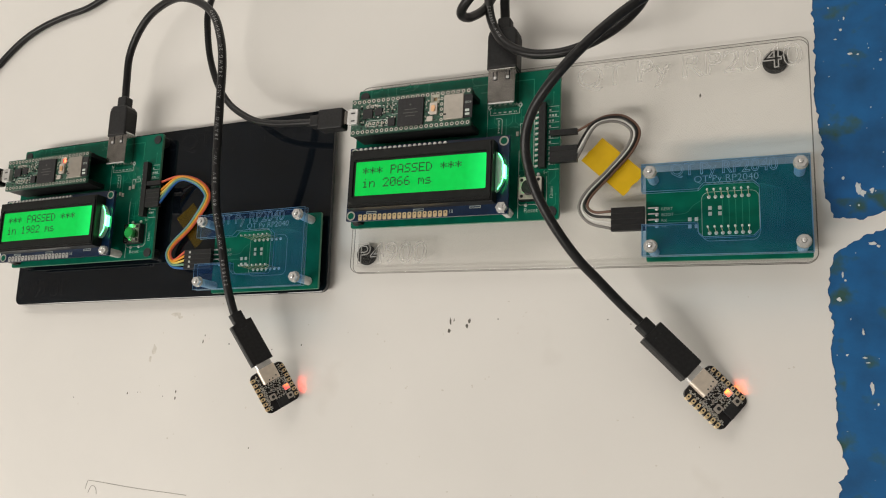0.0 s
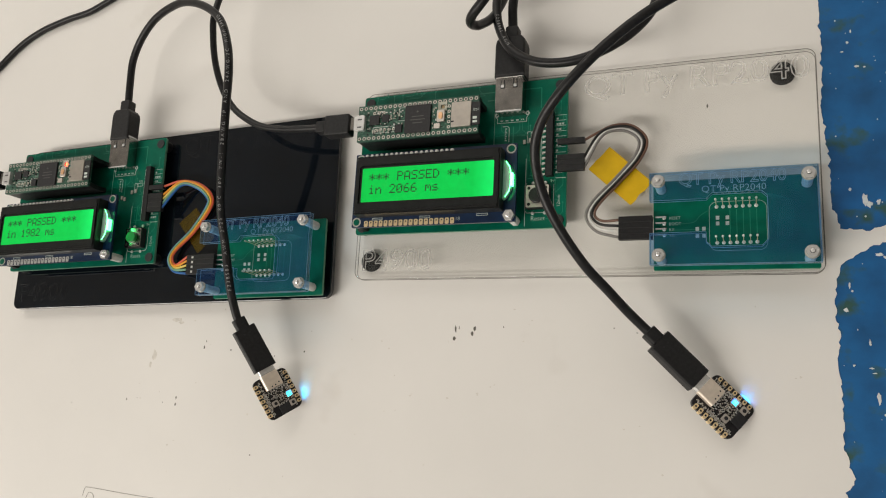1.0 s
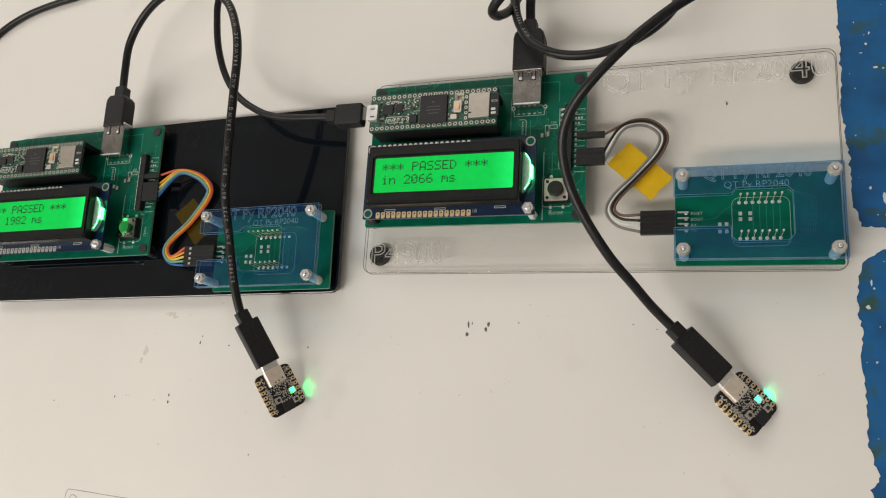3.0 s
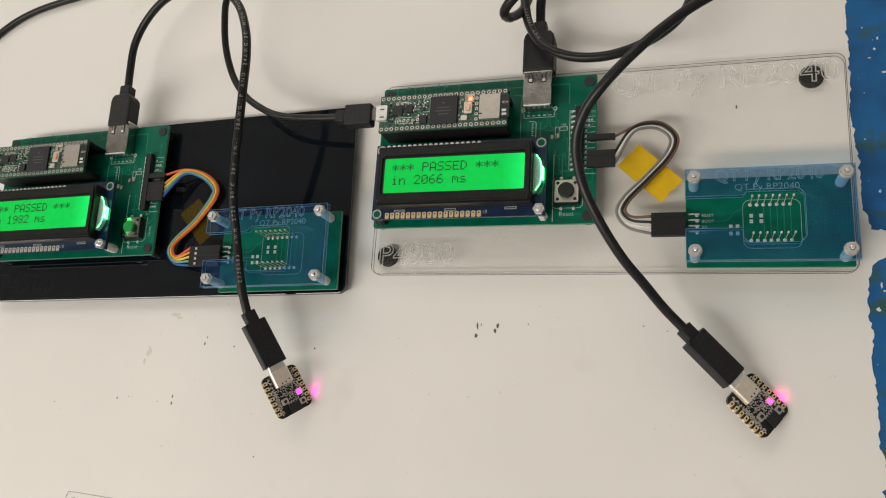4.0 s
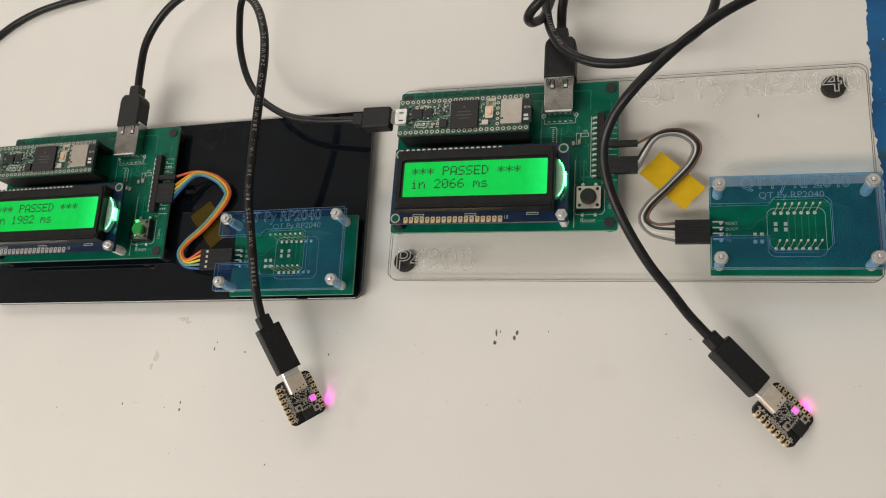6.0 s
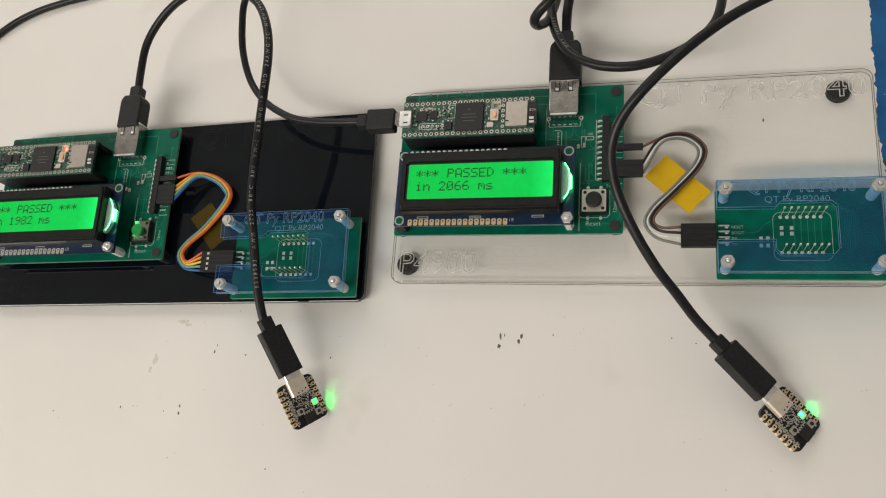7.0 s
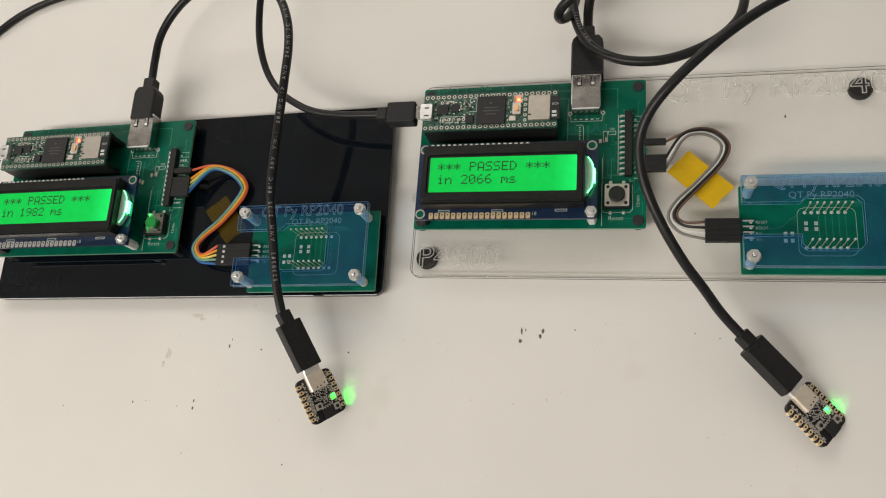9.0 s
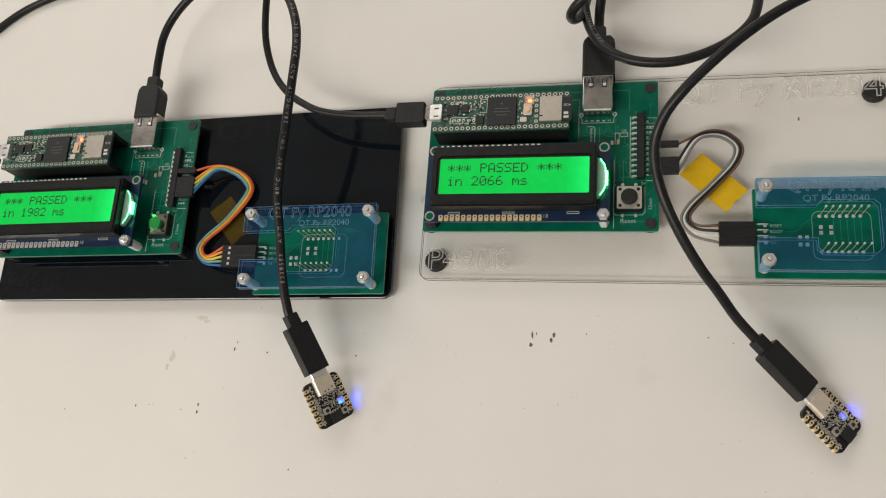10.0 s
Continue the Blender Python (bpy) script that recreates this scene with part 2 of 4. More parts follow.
def holed(x0, x1, y0, y1, hx0, hx1, hy0, hy1, z0, z1, bm=None):
    """A slab with a rectangular hole through it."""
    bm = bm or bmesh.new()
    rects = [[(x0, y0), (x1, y0), (x1, y1), (x0, y1)], [(hx0, hy0), (hx1, hy0), (hx1, hy1), (hx0, hy1)]]
    v = [[[bm.verts.new((x, y, z)) for x, y in r] for z in (z0, z1)] for r in rects]
    for i in range(4):
        j = (i + 1) % 4
        bm.faces.new((v[0][0][i], v[0][0][j], v[0][1][j], v[0][1][i]))
        bm.faces.new((v[1][0][i], v[1][1][i], v[1][1][j], v[1][0][j]))
        for k in (0, 1):
            bm.faces.new((v[0][k][i], v[0][k][j], v[1][k][j], v[1][k][i]))
    return bm


def spline(pts, step=1.5):
    """A smooth line through the points, at even steps."""
    p = [Vector(q) for q in pts]
    p = [2 * p[0] - p[1]] + p + [2 * p[-1] - p[-2]]
    out = []
    for i in range(1, len(p) - 2):
        n = max(2, int((p[i + 1] - p[i]).length / step))
        for k in range(n):
            t = k / n
            out.append(0.5 * ((2 * p[i]) + (p[i + 1] - p[i - 1]) * t + (2 * p[i - 1] - 5 * p[i] + 4 * p[i + 1] - p[i + 2]) * t * t
                              + (3 * p[i] - p[i - 1] - 3 * p[i + 1] + p[i + 2]) * t ** 3))
    out.append(p[-2])
    return out


def tube(pts, r, n=12, step=1.5, bm=None):
    bm = bm or bmesh.new()
    line = spline(pts, step)
    up, loops = Vector((0, 0, 1)), []
    for i, c in enumerate(line):
        d = (line[min(i + 1, len(line) - 1)] - line[max(i - 1, 0)]).normalized()
        side = d.cross(up)
        side = side.normalized() if side.length > 1e-3 else Vector((1, 0, 0))
        up = side.cross(d).normalized()
        loops.append([bm.verts.new(c + r * (math.cos(2 * math.pi * k / n) * side + math.sin(2 * math.pi * k / n) * up)) for k in range(n)])
    for a, b in zip(loops, loops[1:]):
        for k in range(n):
            f = bm.faces.new((a[k], a[(k + 1) % n], b[(k + 1) % n], b[k]))
            f.smooth = True
    bm.faces.new(loops[0]), bm.faces.new(loops[-1])
    return bm


def text_bm(words, size, outline=0.0, thick=0.05, centre=False, spacing=1.0):
    """The words as a mesh in the x y plane: filled, or drawn as outlines."""
    cu = bpy.data.curves.new("words", "FONT")
    cu.body, cu.size = words, size
    cu.resolution_u = 3
    cu.space_character = spacing
    cu.align_x = "CENTER" if centre else "LEFT"
    if outline:
        cu.fill_mode, cu.bevel_depth, cu.bevel_resolution = "NONE", outline, 1
    else:
        cu.extrude, cu.offset = thick, -0.014 * size
    ob = bpy.data.objects.new("words", cu)
    scene.collection.objects.link(ob)
    dg = bpy.context.evaluated_depsgraph_get()
    dg.update()
    me = bpy.data.meshes.new_from_object(ob.evaluated_get(dg))
    bm = bmesh.new()
    bm.from_mesh(me)
    bpy.data.objects.remove(ob)
    bpy.data.meshes.remove(me)
    return bm


def words(name, text, x, y, z, size, material, parent, rz=0, outline=0.0, sx=1.0):
    bm = text_bm(text, size, outline)
    bmesh.ops.transform(bm, matrix=pose(x, y, z, 0, 0, rz) @ Matrix.Diagonal((sx, 1, 1, 1)), verts=bm.verts)
    return part(name, bm, material, parent)


GLYPHS = {  # five columns of seven dots, from the top bit down
    "*": (0x14, 0x08, 0x3E, 0x08, 0x14), "P": (0x7F, 0x09, 0x09, 0x09, 0x06), "A": (0x7E, 0x11, 0x11, 0x11, 0x7E),
    "S": (0x46, 0x49, 0x49, 0x49, 0x31), "E": (0x7F, 0x49, 0x49, 0x49, 0x41), "D": (0x7F, 0x41, 0x41, 0x22, 0x1C),
    "i": (0x00, 0x44, 0x7D, 0x40, 0x00), "n": (0x7C, 0x08, 0x04, 0x04, 0x78), "m": (0x7C, 0x04, 0x18, 0x04, 0x78),
    "s": (0x48, 0x54, 0x54, 0x54, 0x20), "0": (0x3E, 0x51, 0x49, 0x45, 0x3E), "1": (0x00, 0x42, 0x7F, 0x40, 0x00),
    "2": (0x42, 0x61, 0x51, 0x49, 0x46), "6": (0x3C, 0x4A, 0x49, 0x49, 0x30), "8": (0x36, 0x49, 0x49, 0x49, 0x36), "9": (0x06, 0x49, 0x49, 0x29, 0x1E)}


def lcd_line(text, x, y, z, parent):
    bm = bmesh.new()
    for i, ch in enumerate(text):
        for cx, bits in enumerate(GLYPHS.get(ch, ())):
            for row in range(7):
                if bits >> row & 1:
                    px, py = x + i * 3.55 + cx * 0.6, y - row * 0.62
                    prism([(px, py - 0.57), (px + 0.56, py - 0.57), (px + 0.56, py), (px, py)], z, z + 0.05, bm=bm)
    return part("lcd_text", bm, INK, parent)


# ---- the room, closed around the table ----
def block(name, x0, x1, y0, y1, z0, z1, material, label, category):
    bm = prism([(x0, y0), (x1, y0), (x1, y1), (x0, y1)], z0, z1)
    return tagged(part(name, bm, material), label, category, kind="structure")


block("floor", -2600, 2400, -2400, 2600, -770, -750, WALL, "plain floor under the work table", "floor")
block("ceiling", -2600, 2400, -2400, 2600, 1700, 1720, CEILING, "plain grey ceiling above the work table", "ceiling")
block("wall_north", -2600, 2400, 2600, 2620, -750, 1700, WALL, "plain off-white wall", "wall")
block("wall_south", -2600, 2400, -2420, -2400, -750, 1700, WALL, "plain off-white wall", "wall")
block("wall_east", 2400, 2420, -2400, 2600, -750, 1700, WALL, "plain off-white wall", "wall")
block("wall_west", -2620, -2600, -2400, 2600, -750, 1700, WALL, "plain off-white wall", "wall")


# ---- the table: blue painted top under a ragged white layer ----
def ragged(pts, amount, step, seed):
    rnd = random.Random(seed)
    out = []
    for (x0, y0), (x1, y1) in zip(pts, pts[1:]):
        n = max(1, int(math.hypot(x1 - x0, y1 - y0) / step))
        for k in range(n):
            f = k / n
            s = noise.noise(Vector((x0 + (x1 - x0) * f, y0 + (y1 - y0) * f, seed)) * 0.35) * amount * 1.3
            out.append((x0 + (x1 - x0) * f + s + rnd.uniform(-amount, amount) * 0.5, y0 + (y1 - y0) * f + rnd.uniform(-amount, amount) * 0.5))
    return out + [pts[-1]]


table = tagged(part("work_table", slab(-900, 500, -420, 560, -30, -0.35, 6, 1.0), BLUE),
               "work table with worn blue painted top under peeling white layer", "table", kind="structure")
UPPER = [(53, 420), (53, 155), (52, 134), (54, 113), (54, 95), (57, 84), (67, 82.5), (76, 86), (110, 90), (300, 96)]
LOWER = [(300, 84), (110, 81), (75, 79), (66, 75.5), (57, 70), (54.2, 62), (53.8, 48), (54.6, 37), (53.4, 32), (54.6, 10), (54, 0), (57.5, -14), (54, -18), (55, -300)]
top_line = ragged(UPPER, 0.8, 1.3, 3)
low_line = ragged(LOWER, 0.8, 1.3, 5)
part("white_layer", prism([(-850, 420)] + top_line + low_line + [(-850, -300)], -0.34, 0.0), WHITE, table, "cream white layer with ragged torn edge")

rnd = random.Random(11)


def blot(bm, x, y, rx, ry, z0, z1, seed):
    r = random.Random(seed)
    n = 11
    a0 = r.uniform(0, 3)
    prism([(x + rx * r.uniform(0.45, 1.1) * math.cos(a0 + 2 * math.pi * i / n), y + ry * r.uniform(0.45, 1.1) * math.sin(a0 + 2 * math.pi * i / n)) for i in range(n)], z0, z1, bm=bm)


flecks = bmesh.new()
for i, (x, y, rx, ry) in enumerate([(66.2, 95.5, 1.3, 2.8), (67.6, 93.4, 1.5, 1.6), (71, 94.4, 0.9, 1.5), (70, 73, 1.9, 0.8), (72, 71.8, 0.9, 0.6), (59, 60.6, 0.4, 1.4), (59.8, 58.4, 0.5, 0.5),
                                    (57.2, 51, 1.2, 1.1), (65, 38, 0.5, 1.7), (59, 29.4, 0.6, 0.6), (67, 17.2, 0.9, 2.6), (65, 28.4, 1.0, 0.4), (66, 26.5, 0.9, 0.35), (68.6, 11, 0.4, 0.8),
                                    (61, 100, 0.6, 0.9), (77, 149, 1.0, 0.5), (66, 153, 1.1, 0.6), (63, 164, 0.6, 0.6), (64.5, 169, 0.4, 0.9), (61, 160, 0.7, 0.3), (69, 152.4, 0.5, 0.4), (66, 88.6, 0.5, 0.5)]):
    blot(flecks, x, y, rx, ry, -0.34, -0.05, i)
for i in range(80):
    r = rnd.uniform(0.1, 0.32)
    blot(flecks, rnd.uniform(55, 100), rnd.uniform(-40, 190), r, r * rnd.uniform(0.6, 2), -0.34, -0.1, 100 + i)
tagged(part("paint_flecks", flecks, CHIP_WHITE), "white paint flecks left on the blue table top", "paint flecks", kind="stuff")
scuffs = bmesh.new()
for i, (x, y, rx, ry) in enumerate([(-105.5, 42, 0.7, 1.9), (-106, 37.6, 0.95, 1.3), (-97.4, 39.8, 0.8, 1.7), (-96.2, 42.3, 0.7, 1.6), (-103.8, 42.6, 0.4, 0.9), (-32.8, 43, 0.4, 0.4), (-23, 41, 0.5, 0.3),
                                    (-245.2, 31.2, 0.6, 1.1), (-244.2, 34.2, 0.4, 0.6), (-228.5, 30, 0.6, 0.6), (-259.6, 4.5, 0.5, 1.0), (-259.6, 1.2, 0.6, 0.9), (-291.9, 2.6, 0.6, 0.7),
                                    (-285, 3.4, 0.3, 0.3), (-268, 1.8, 0.3, 0.4), (-82.4, 43, 0.3, 0.5), (-210.9, -21.5, 0.4, 0.5), (7, 141, 0.5, 1.0), (-202, 27.5, 0.4, 0.4), (-185, 30, 0.5, 0.5),
                                    (-330, -1, 0.4, 0.4)]):
    blot(scuffs, x, y, rx, ry, 0.0, 0.03, 40 + i)
tagged(part("scuff_marks", scuffs, STAIN), "small dark scuff marks on the white table", "scuffs", kind="stuff")
pale = bmesh.new()
for i, (x, y, rx, ry) in enumerate([(-264, 45.5, 4, 1.4), (-277, 26, 1.6, 4), (-279, 21, 1.2, 2), (-262, 44, 2.4, 1.0), (-160, 106, 1.6, 3.6)]):
    blot(pale, x, y, rx, ry, 0.0, 0.02, 80 + i)
for i in range(60):
    x, y = rnd.uniform(-330, 40), rnd.uniform(-40, 60)
    blot(pale, x, y, rnd.uniform(0.2, 0.7), rnd.uniform(0.2, 0.6), 0.0, 0.02, 200 + i)
tagged(part("pale_smudges", pale, STAIN_PALE), "faint brownish smudges on the white table", "smudges", kind="stuff")
pen = bmesh.new()
tube([(-313, -49, 0.05), (-312, -45, 0.05), (-308, -44.5, 0.05), (-280, -46, 0.05), (-246, -47, 0.05)], 0.15, 5, 1.5, pen)
tube([(-311, -51, 0.05), (-309, -47, 0.05), (-306, -48, 0.05), (-305, -51, 0.05)], 0.15, 5, 1.0, pen)
tagged(part("pen_line", pen, PENCIL), "thin dark pencil line drawn on the white table", "pencil line", kind="stuff")


# ---- test fixtures ----
def pin_rows(name, bm_one, material, parent, spots, label=""):
    """Alike small pieces that share one mesh."""
    first = part(name, bm_one, material, parent, label, (*spots[0],))
    for s in spots[1:]:
        place(name, first.data, parent, label, (*s,))


def main_board(fx, lift):
    """The carrier board with its socket, header and button; z of its top face 10.2."""
    board = part("circuit_board", slab(1, 104.4, 21, 92, 8.6, 10.2, 1.2, 0.12), PCB, fx, "green circuit board with white printing")
    pale_edges(board)
    legs = disc(0, 0, 3.1, 6.0 - lift, 8.6, 0.2, 16)
    pin_rows("standoff", legs, BLACK, fx, [(4.5, 24.5, 0), (101, 24.5, 0), (4.5, 88.5, 0), (101, 88.5, 0)])
    pin_rows("screw_head", disc(0, 0, 2.5, 10.2, 10.7, 0.2, 14), CHIP, board, [(4.5, 24.5, 0), (101, 24.5, 0), (4.5, 88.5, 0), (101, 88.5, 0)])
    silk = bmesh.new()

    def line(x0, y0, x1, y1, w=0.22, bm=silk):
        d = Vector((x1 - x0, y1 - y0)).normalized() * w
        nx, ny = -d.y, d.x
        prism([(x0 + nx / 1, y0 + ny), (x0 - nx, y0 - ny), (x1 - nx, y1 - ny), (x1 + nx, y1 + ny)], 10.2, 10.24, bm=bm)

    for run in ([(70.6, 77.5), (70.2, 75.6), (71.2, 74.2), (71.2, 72.2), (85.2, 72.2), (85.2, 74.2), (86.2, 75.6), (85.8, 77.5)],
                [(85.9, 66.9), (85.9, 61.6), (87.6, 61.6), (87.6, 66.9), (85.9, 66.9)], [(88.0, 66.9), (91.3, 66.9), (91.3, 65.2), (88.0, 65.2), (88.0, 66.9)],
                [(73.8, 70.4), (76.2, 70.4), (77.0, 69.6), (77.0, 62.6)], [(86.2, 42.4), (85.4, 41.2), (85.4, 29.6), (86.5, 28.3), (97.6, 28.3), (98.7, 29.6), (98.7, 41)],
                [(69.8, 81), (69.8, 61.2), (6, 61.2)], [(85.6, 22.3), (85.6, 54)], [(4, 58.6), (66, 58.6)], [(92.4, 74.9), (92.4, 46)], [(104, 44), (99.4, 44)]):
        for a, b in zip(run, run[1:]):
            line(*a, *b, 0.13)
    for x in range(5):
        line(72.6 + x * 2.5, 73.2, 73.9 + x * 2.5, 73.2, 0.32)
    for k in range(7):
        line(75.0, 69.2 - 0.95 * k, 75.9 - 0.3 * (k % 2), 69.2 - 0.95 * k, 0.2)
    for k in range(11):
        y = 72.6 - 2.54 * k
        line(98.8, y + 1.2, 103.9, y + 1.2, 0.09)
        for i in range(1 + (k * 5) % 3):
            line(99.3 + 1.3 * i, y - 0.5, 100.2 + 1.3 * i, y - 0.5, 0.45)
    for x in (70.8, 85.6):
        washer(x, 76.2, 0.5, 1.0, 10.2, 10.3, 12, silk)
    part("silkscreen", silk, SILK, board)
    trace = bmesh.new()
    for x0, y0, x1, y1 in ((70, 60, 70, 84), (66, 84, 70, 84), (86, 44, 86, 56), (62, 88, 92, 88), (92, 88, 92, 78), (89.5, 24, 89.5, 54), (79, 58, 79, 70)):
        line(x0, y0, x1, y1, 0.25, trace)
    r = random.Random(21)
    for x0, x1, y0, y1, n in ((86.5, 103, 44, 57, 7), (70, 103, 60, 74, 12), (8, 70, 83, 91, 9), (99, 103.6, 22, 44, 4)):
        for _ in range(n):
            x, y, d = r.uniform(x0, x1), r.uniform(y0, y1), r.choice((-1, 1)) * r.uniform(1.5, 3)
            a, c = r.uniform(2, 8), r.uniform(2, 7)
            p = [(x, y), (x + d, y + abs(d)), (min(x + d, 103.5), min(y + abs(d) + c, 91.4)), (max(x - a, 2), y)]
            line(*p[0], *p[1], 0.11, trace), line(*p[1], *p[2], 0.11, trace), line(*p[3], *p[0], 0.11, trace)
            disc(p[2][0], p[2][1], 0.42, 10.2, 10.25, 0, 8, trace)
    part("trace", trace, PCB_LIGHT, board)
    words("reset_word", "Reset", 88.3, 24.7, 10.2, 2.9, SILK, board)
    words("size_word", "12mm", 101.6, 30.5, 10.2, 2.2, SILK, board, 90)
    words("resistor_word", "10K", 88.4, 67.5, 10.2, 1.6, SILK, board)
    words("ground_word", "5v", 97, 42.2, 10.2, 2.0, SILK, board)
    for x, y in ((84.6, 62), (87.2, 62.6), (75, 58.6), (78, 59.2), (80, 58.4)):
        part("chip_resistor", slab(x - 0.6, x + 0.6, y - 1.0, y + 1.0, 10.2, 10.8, 0.15), CERAMIC, board)
    socket = part("usb_socket", slab(71.7, 84.7, 75.2, 92.5, 10.2, 17.0, 0.9, 0.25), SOCKET, board, "bright metal USB socket")
    for x in (75.2, 81.2):
        part("spring_slot", slab(x - 1.1, x + 1.1, 86.4, 91.0, 17.0, 17.05, 0.3), CHIP, socket)
        part("spring_tongue", slab(x - 0.6, x + 0.6, 87.2, 90.9, 17.05, 17.3, 0.2), SOCKET, socket)
        part("spring_bump", slab(x - 0.75, x + 0.75, 86.8, 88.2, 17.3, 17.55, 0.2, 0.1), STEEL, socket)
    # brighter metal bar along the socket's south edge
    part("pale_edge_bar", slab(72.2, 84.2, 75.0, 75.7, 16.4, 17.2, 0.3), STEEL, socket)
    part("socket_lip", slab(71.5, 84.9, 91.9, 92.9, 10.2, 17.25, 0.3), STEEL, socket)
    pin_rows("solder_joint", disc(0, 0, 0.75, 10.2, 10.8, 0.3, 10), RING, board, [(93.5, 73.8 - 2.54 * k, 0) for k in range(12)])
    part("pin_header", slab(95.2, 98.4, 44.5, 75.2, 10.2, 13.4, 0.2, 0.15), BLACK, board, "black angled pin header")
    pin_rows("header_pin", slab(-3.6, -1.6, -0.32, 0.32, 10.9, 11.5, 0.1), SOLDER, board, [(97, 73.8 - 2.54 * k, 0) for k in range(12)])
    return board


def push_button(board, cap_material, cap_r, cap_label):
    base = part("push_button", slab(86.6, 97.6, 29.6, 40.4, 10.2, 13.6, 0.5, 0.15), BLACK, board)
    # same plate on both; the green button's darker metal stands for its shade
    part("cover_plate", slab(86.9, 97.3, 29.9, 40.1, 13.6, 14.0, 0.6), SHELL if cap_material is BLACK else SOCKET, base)
    pin_rows("rivet", disc(0, 0, 0.75, 14.0, 14.3, 0.1, 10), BLACK, base, [(88.3, 31.3, 0), (95.9, 31.3, 0), (88.3, 38.7, 0), (95.9, 38.7, 0)])
    part("button_cap", disc(92.1, 35, cap_r, 14.0, 16.2, 0.5, 24), cap_material, base, cap_label)
    pin_rows("solder_joint", disc(0, 0, 0.8, 10.2, 10.9, 0.2, 10), SOLDER, board, [(89.3, 28, 0), (94.9, 28, 0), (89.3, 42, 0), (94.9, 42, 0)])


def lcd_module(fx, line_1, line_2, pad_material):
    lcd = part("lcd_module", slab(4.2, 84.2, 22, 58, 19.2, 20.8, 0.4), PCB_BLUE, fx, "character display on navy blue board, backlit green")
    bezel = holed(8.0, 78.8, 26.6, 54.4, 10.9, 76.3, 31.6, 49.2, 20.8, 27.9)
    bmesh.ops.bevel(bezel, geom=[e for e in bezel.edges if all(v.co.z > 27 for v in e.verts)], offset=0.7, segments=2, affect="EDGES")
    part("bezel", bezel, BEZEL, lcd)
    part("screen", slab(10.9, 76.3, 31.6, 49.2, 26.0, 27.2, 0.2), BEZEL, lcd)
    part("screen_glass", slab(11.4, 75.8, 32.3, 48.6, 27.2, 27.24, 0.5), SCREEN, lcd, "lit green liquid crystal glass")
    lcd_line(line_1, 15.1, 46.3, 27.25, lcd)
    lcd_line(line_2, 15.1, 40.3, 27.25, lcd)
    part("frame_ridge", slab(12, 75, 28.2, 28.8, 27.9, 28.1, 0.2), BEZEL, lcd)
    for x, y in ((6.7, 24.5), (81.6, 55.5), (6.7, 55.5)):
        part("mount_ring", washer(x, y, 1.6, 2.25, 20.8, 20.9), RING, lcd)
        part("ring_hole", disc(x, y, 1.6, 20.8, 20.85, 0, 16), PCB, lcd)
    for x, y, m in ((81.6, 24.5, STEEL), (6.7, 24.5, BLACK)):
        part("standoff", disc(x, y, 2.2, 10.2, 19.2, 0.2, 6), NYLON if m is STEEL else m, fx)
    part("nut", washer(81.6, 24.5, 1.2, 2.6, 20.8, 22.9, 6), STEEL, lcd)
    part("screw_tip", disc(81.6, 24.5, 1.3, 20.8, 24.0, 0.4, 12), STEEL, lcd)
    lamp = part("backlight_lamp", prism([(78.9, 31.5), (80.2, 32.2), (82.4, 36.2), (82.4, 45), (80.2, 49), (78.9, 49.8)], 20.8, 23.6, 0.2), GLOW_PALE, lcd, "pale diffuser edge glowing green")
    glow = bmesh.new()
    tube([(80.2, 32.4, 23.8), (82.3, 36.4, 23.8), (82.3, 44.8, 23.8), (80.2, 48.8, 23.8)], 0.2, 6, 1.0, glow)
    # glowing bar added for the bloom beside the backlight
    slab(82.45, 83.3, 37.6, 43.6, 21.2, 23.5, 0.3, bm=glow)
    part("glow_strip", glow, GLOW, lamp)
    pads = [(11.7 + 2.54 * k, 23.5, 0) for k in range(18)]
    pin_rows("edge_pad", slab(-0.98, 0.98, -1.4, 1.5, 20.8, 20.9, 0.5), pad_material, lcd, pads)
    pin_rows("pad_hole", disc(0, 0.6, 0.34, 20.9, 20.93, 0, 8), CHIP, lcd, pads)
    pin_rows("solder_joint", disc(0, 0, 0.95, 20.8, 22.2, 0.35, 8), SOLDER, lcd, [(10.4 + 2.54 * k, 56.6, 0) for k in range(18)])
    part("header_strip", slab(9, 55.5, 55.4, 57.9, 10.2, 19.2, 0.2), BLACK, lcd)
    words("pin_number", "1", 7.9, 23.3, 20.8, 2.4, SILK, lcd)
    words("pin_number", "18", 56.2, 23.5, 20.8, 2.4, SILK, lcd)
    for x in (17.5, 41.5, 69):
        part("clip_mark", holed(x - 2.6, x + 2.6, 25.2, 26.3, x - 2.35, x + 2.35, 25.45, 26.05, 20.8, 20.84), SILK, lcd)
    return lcd


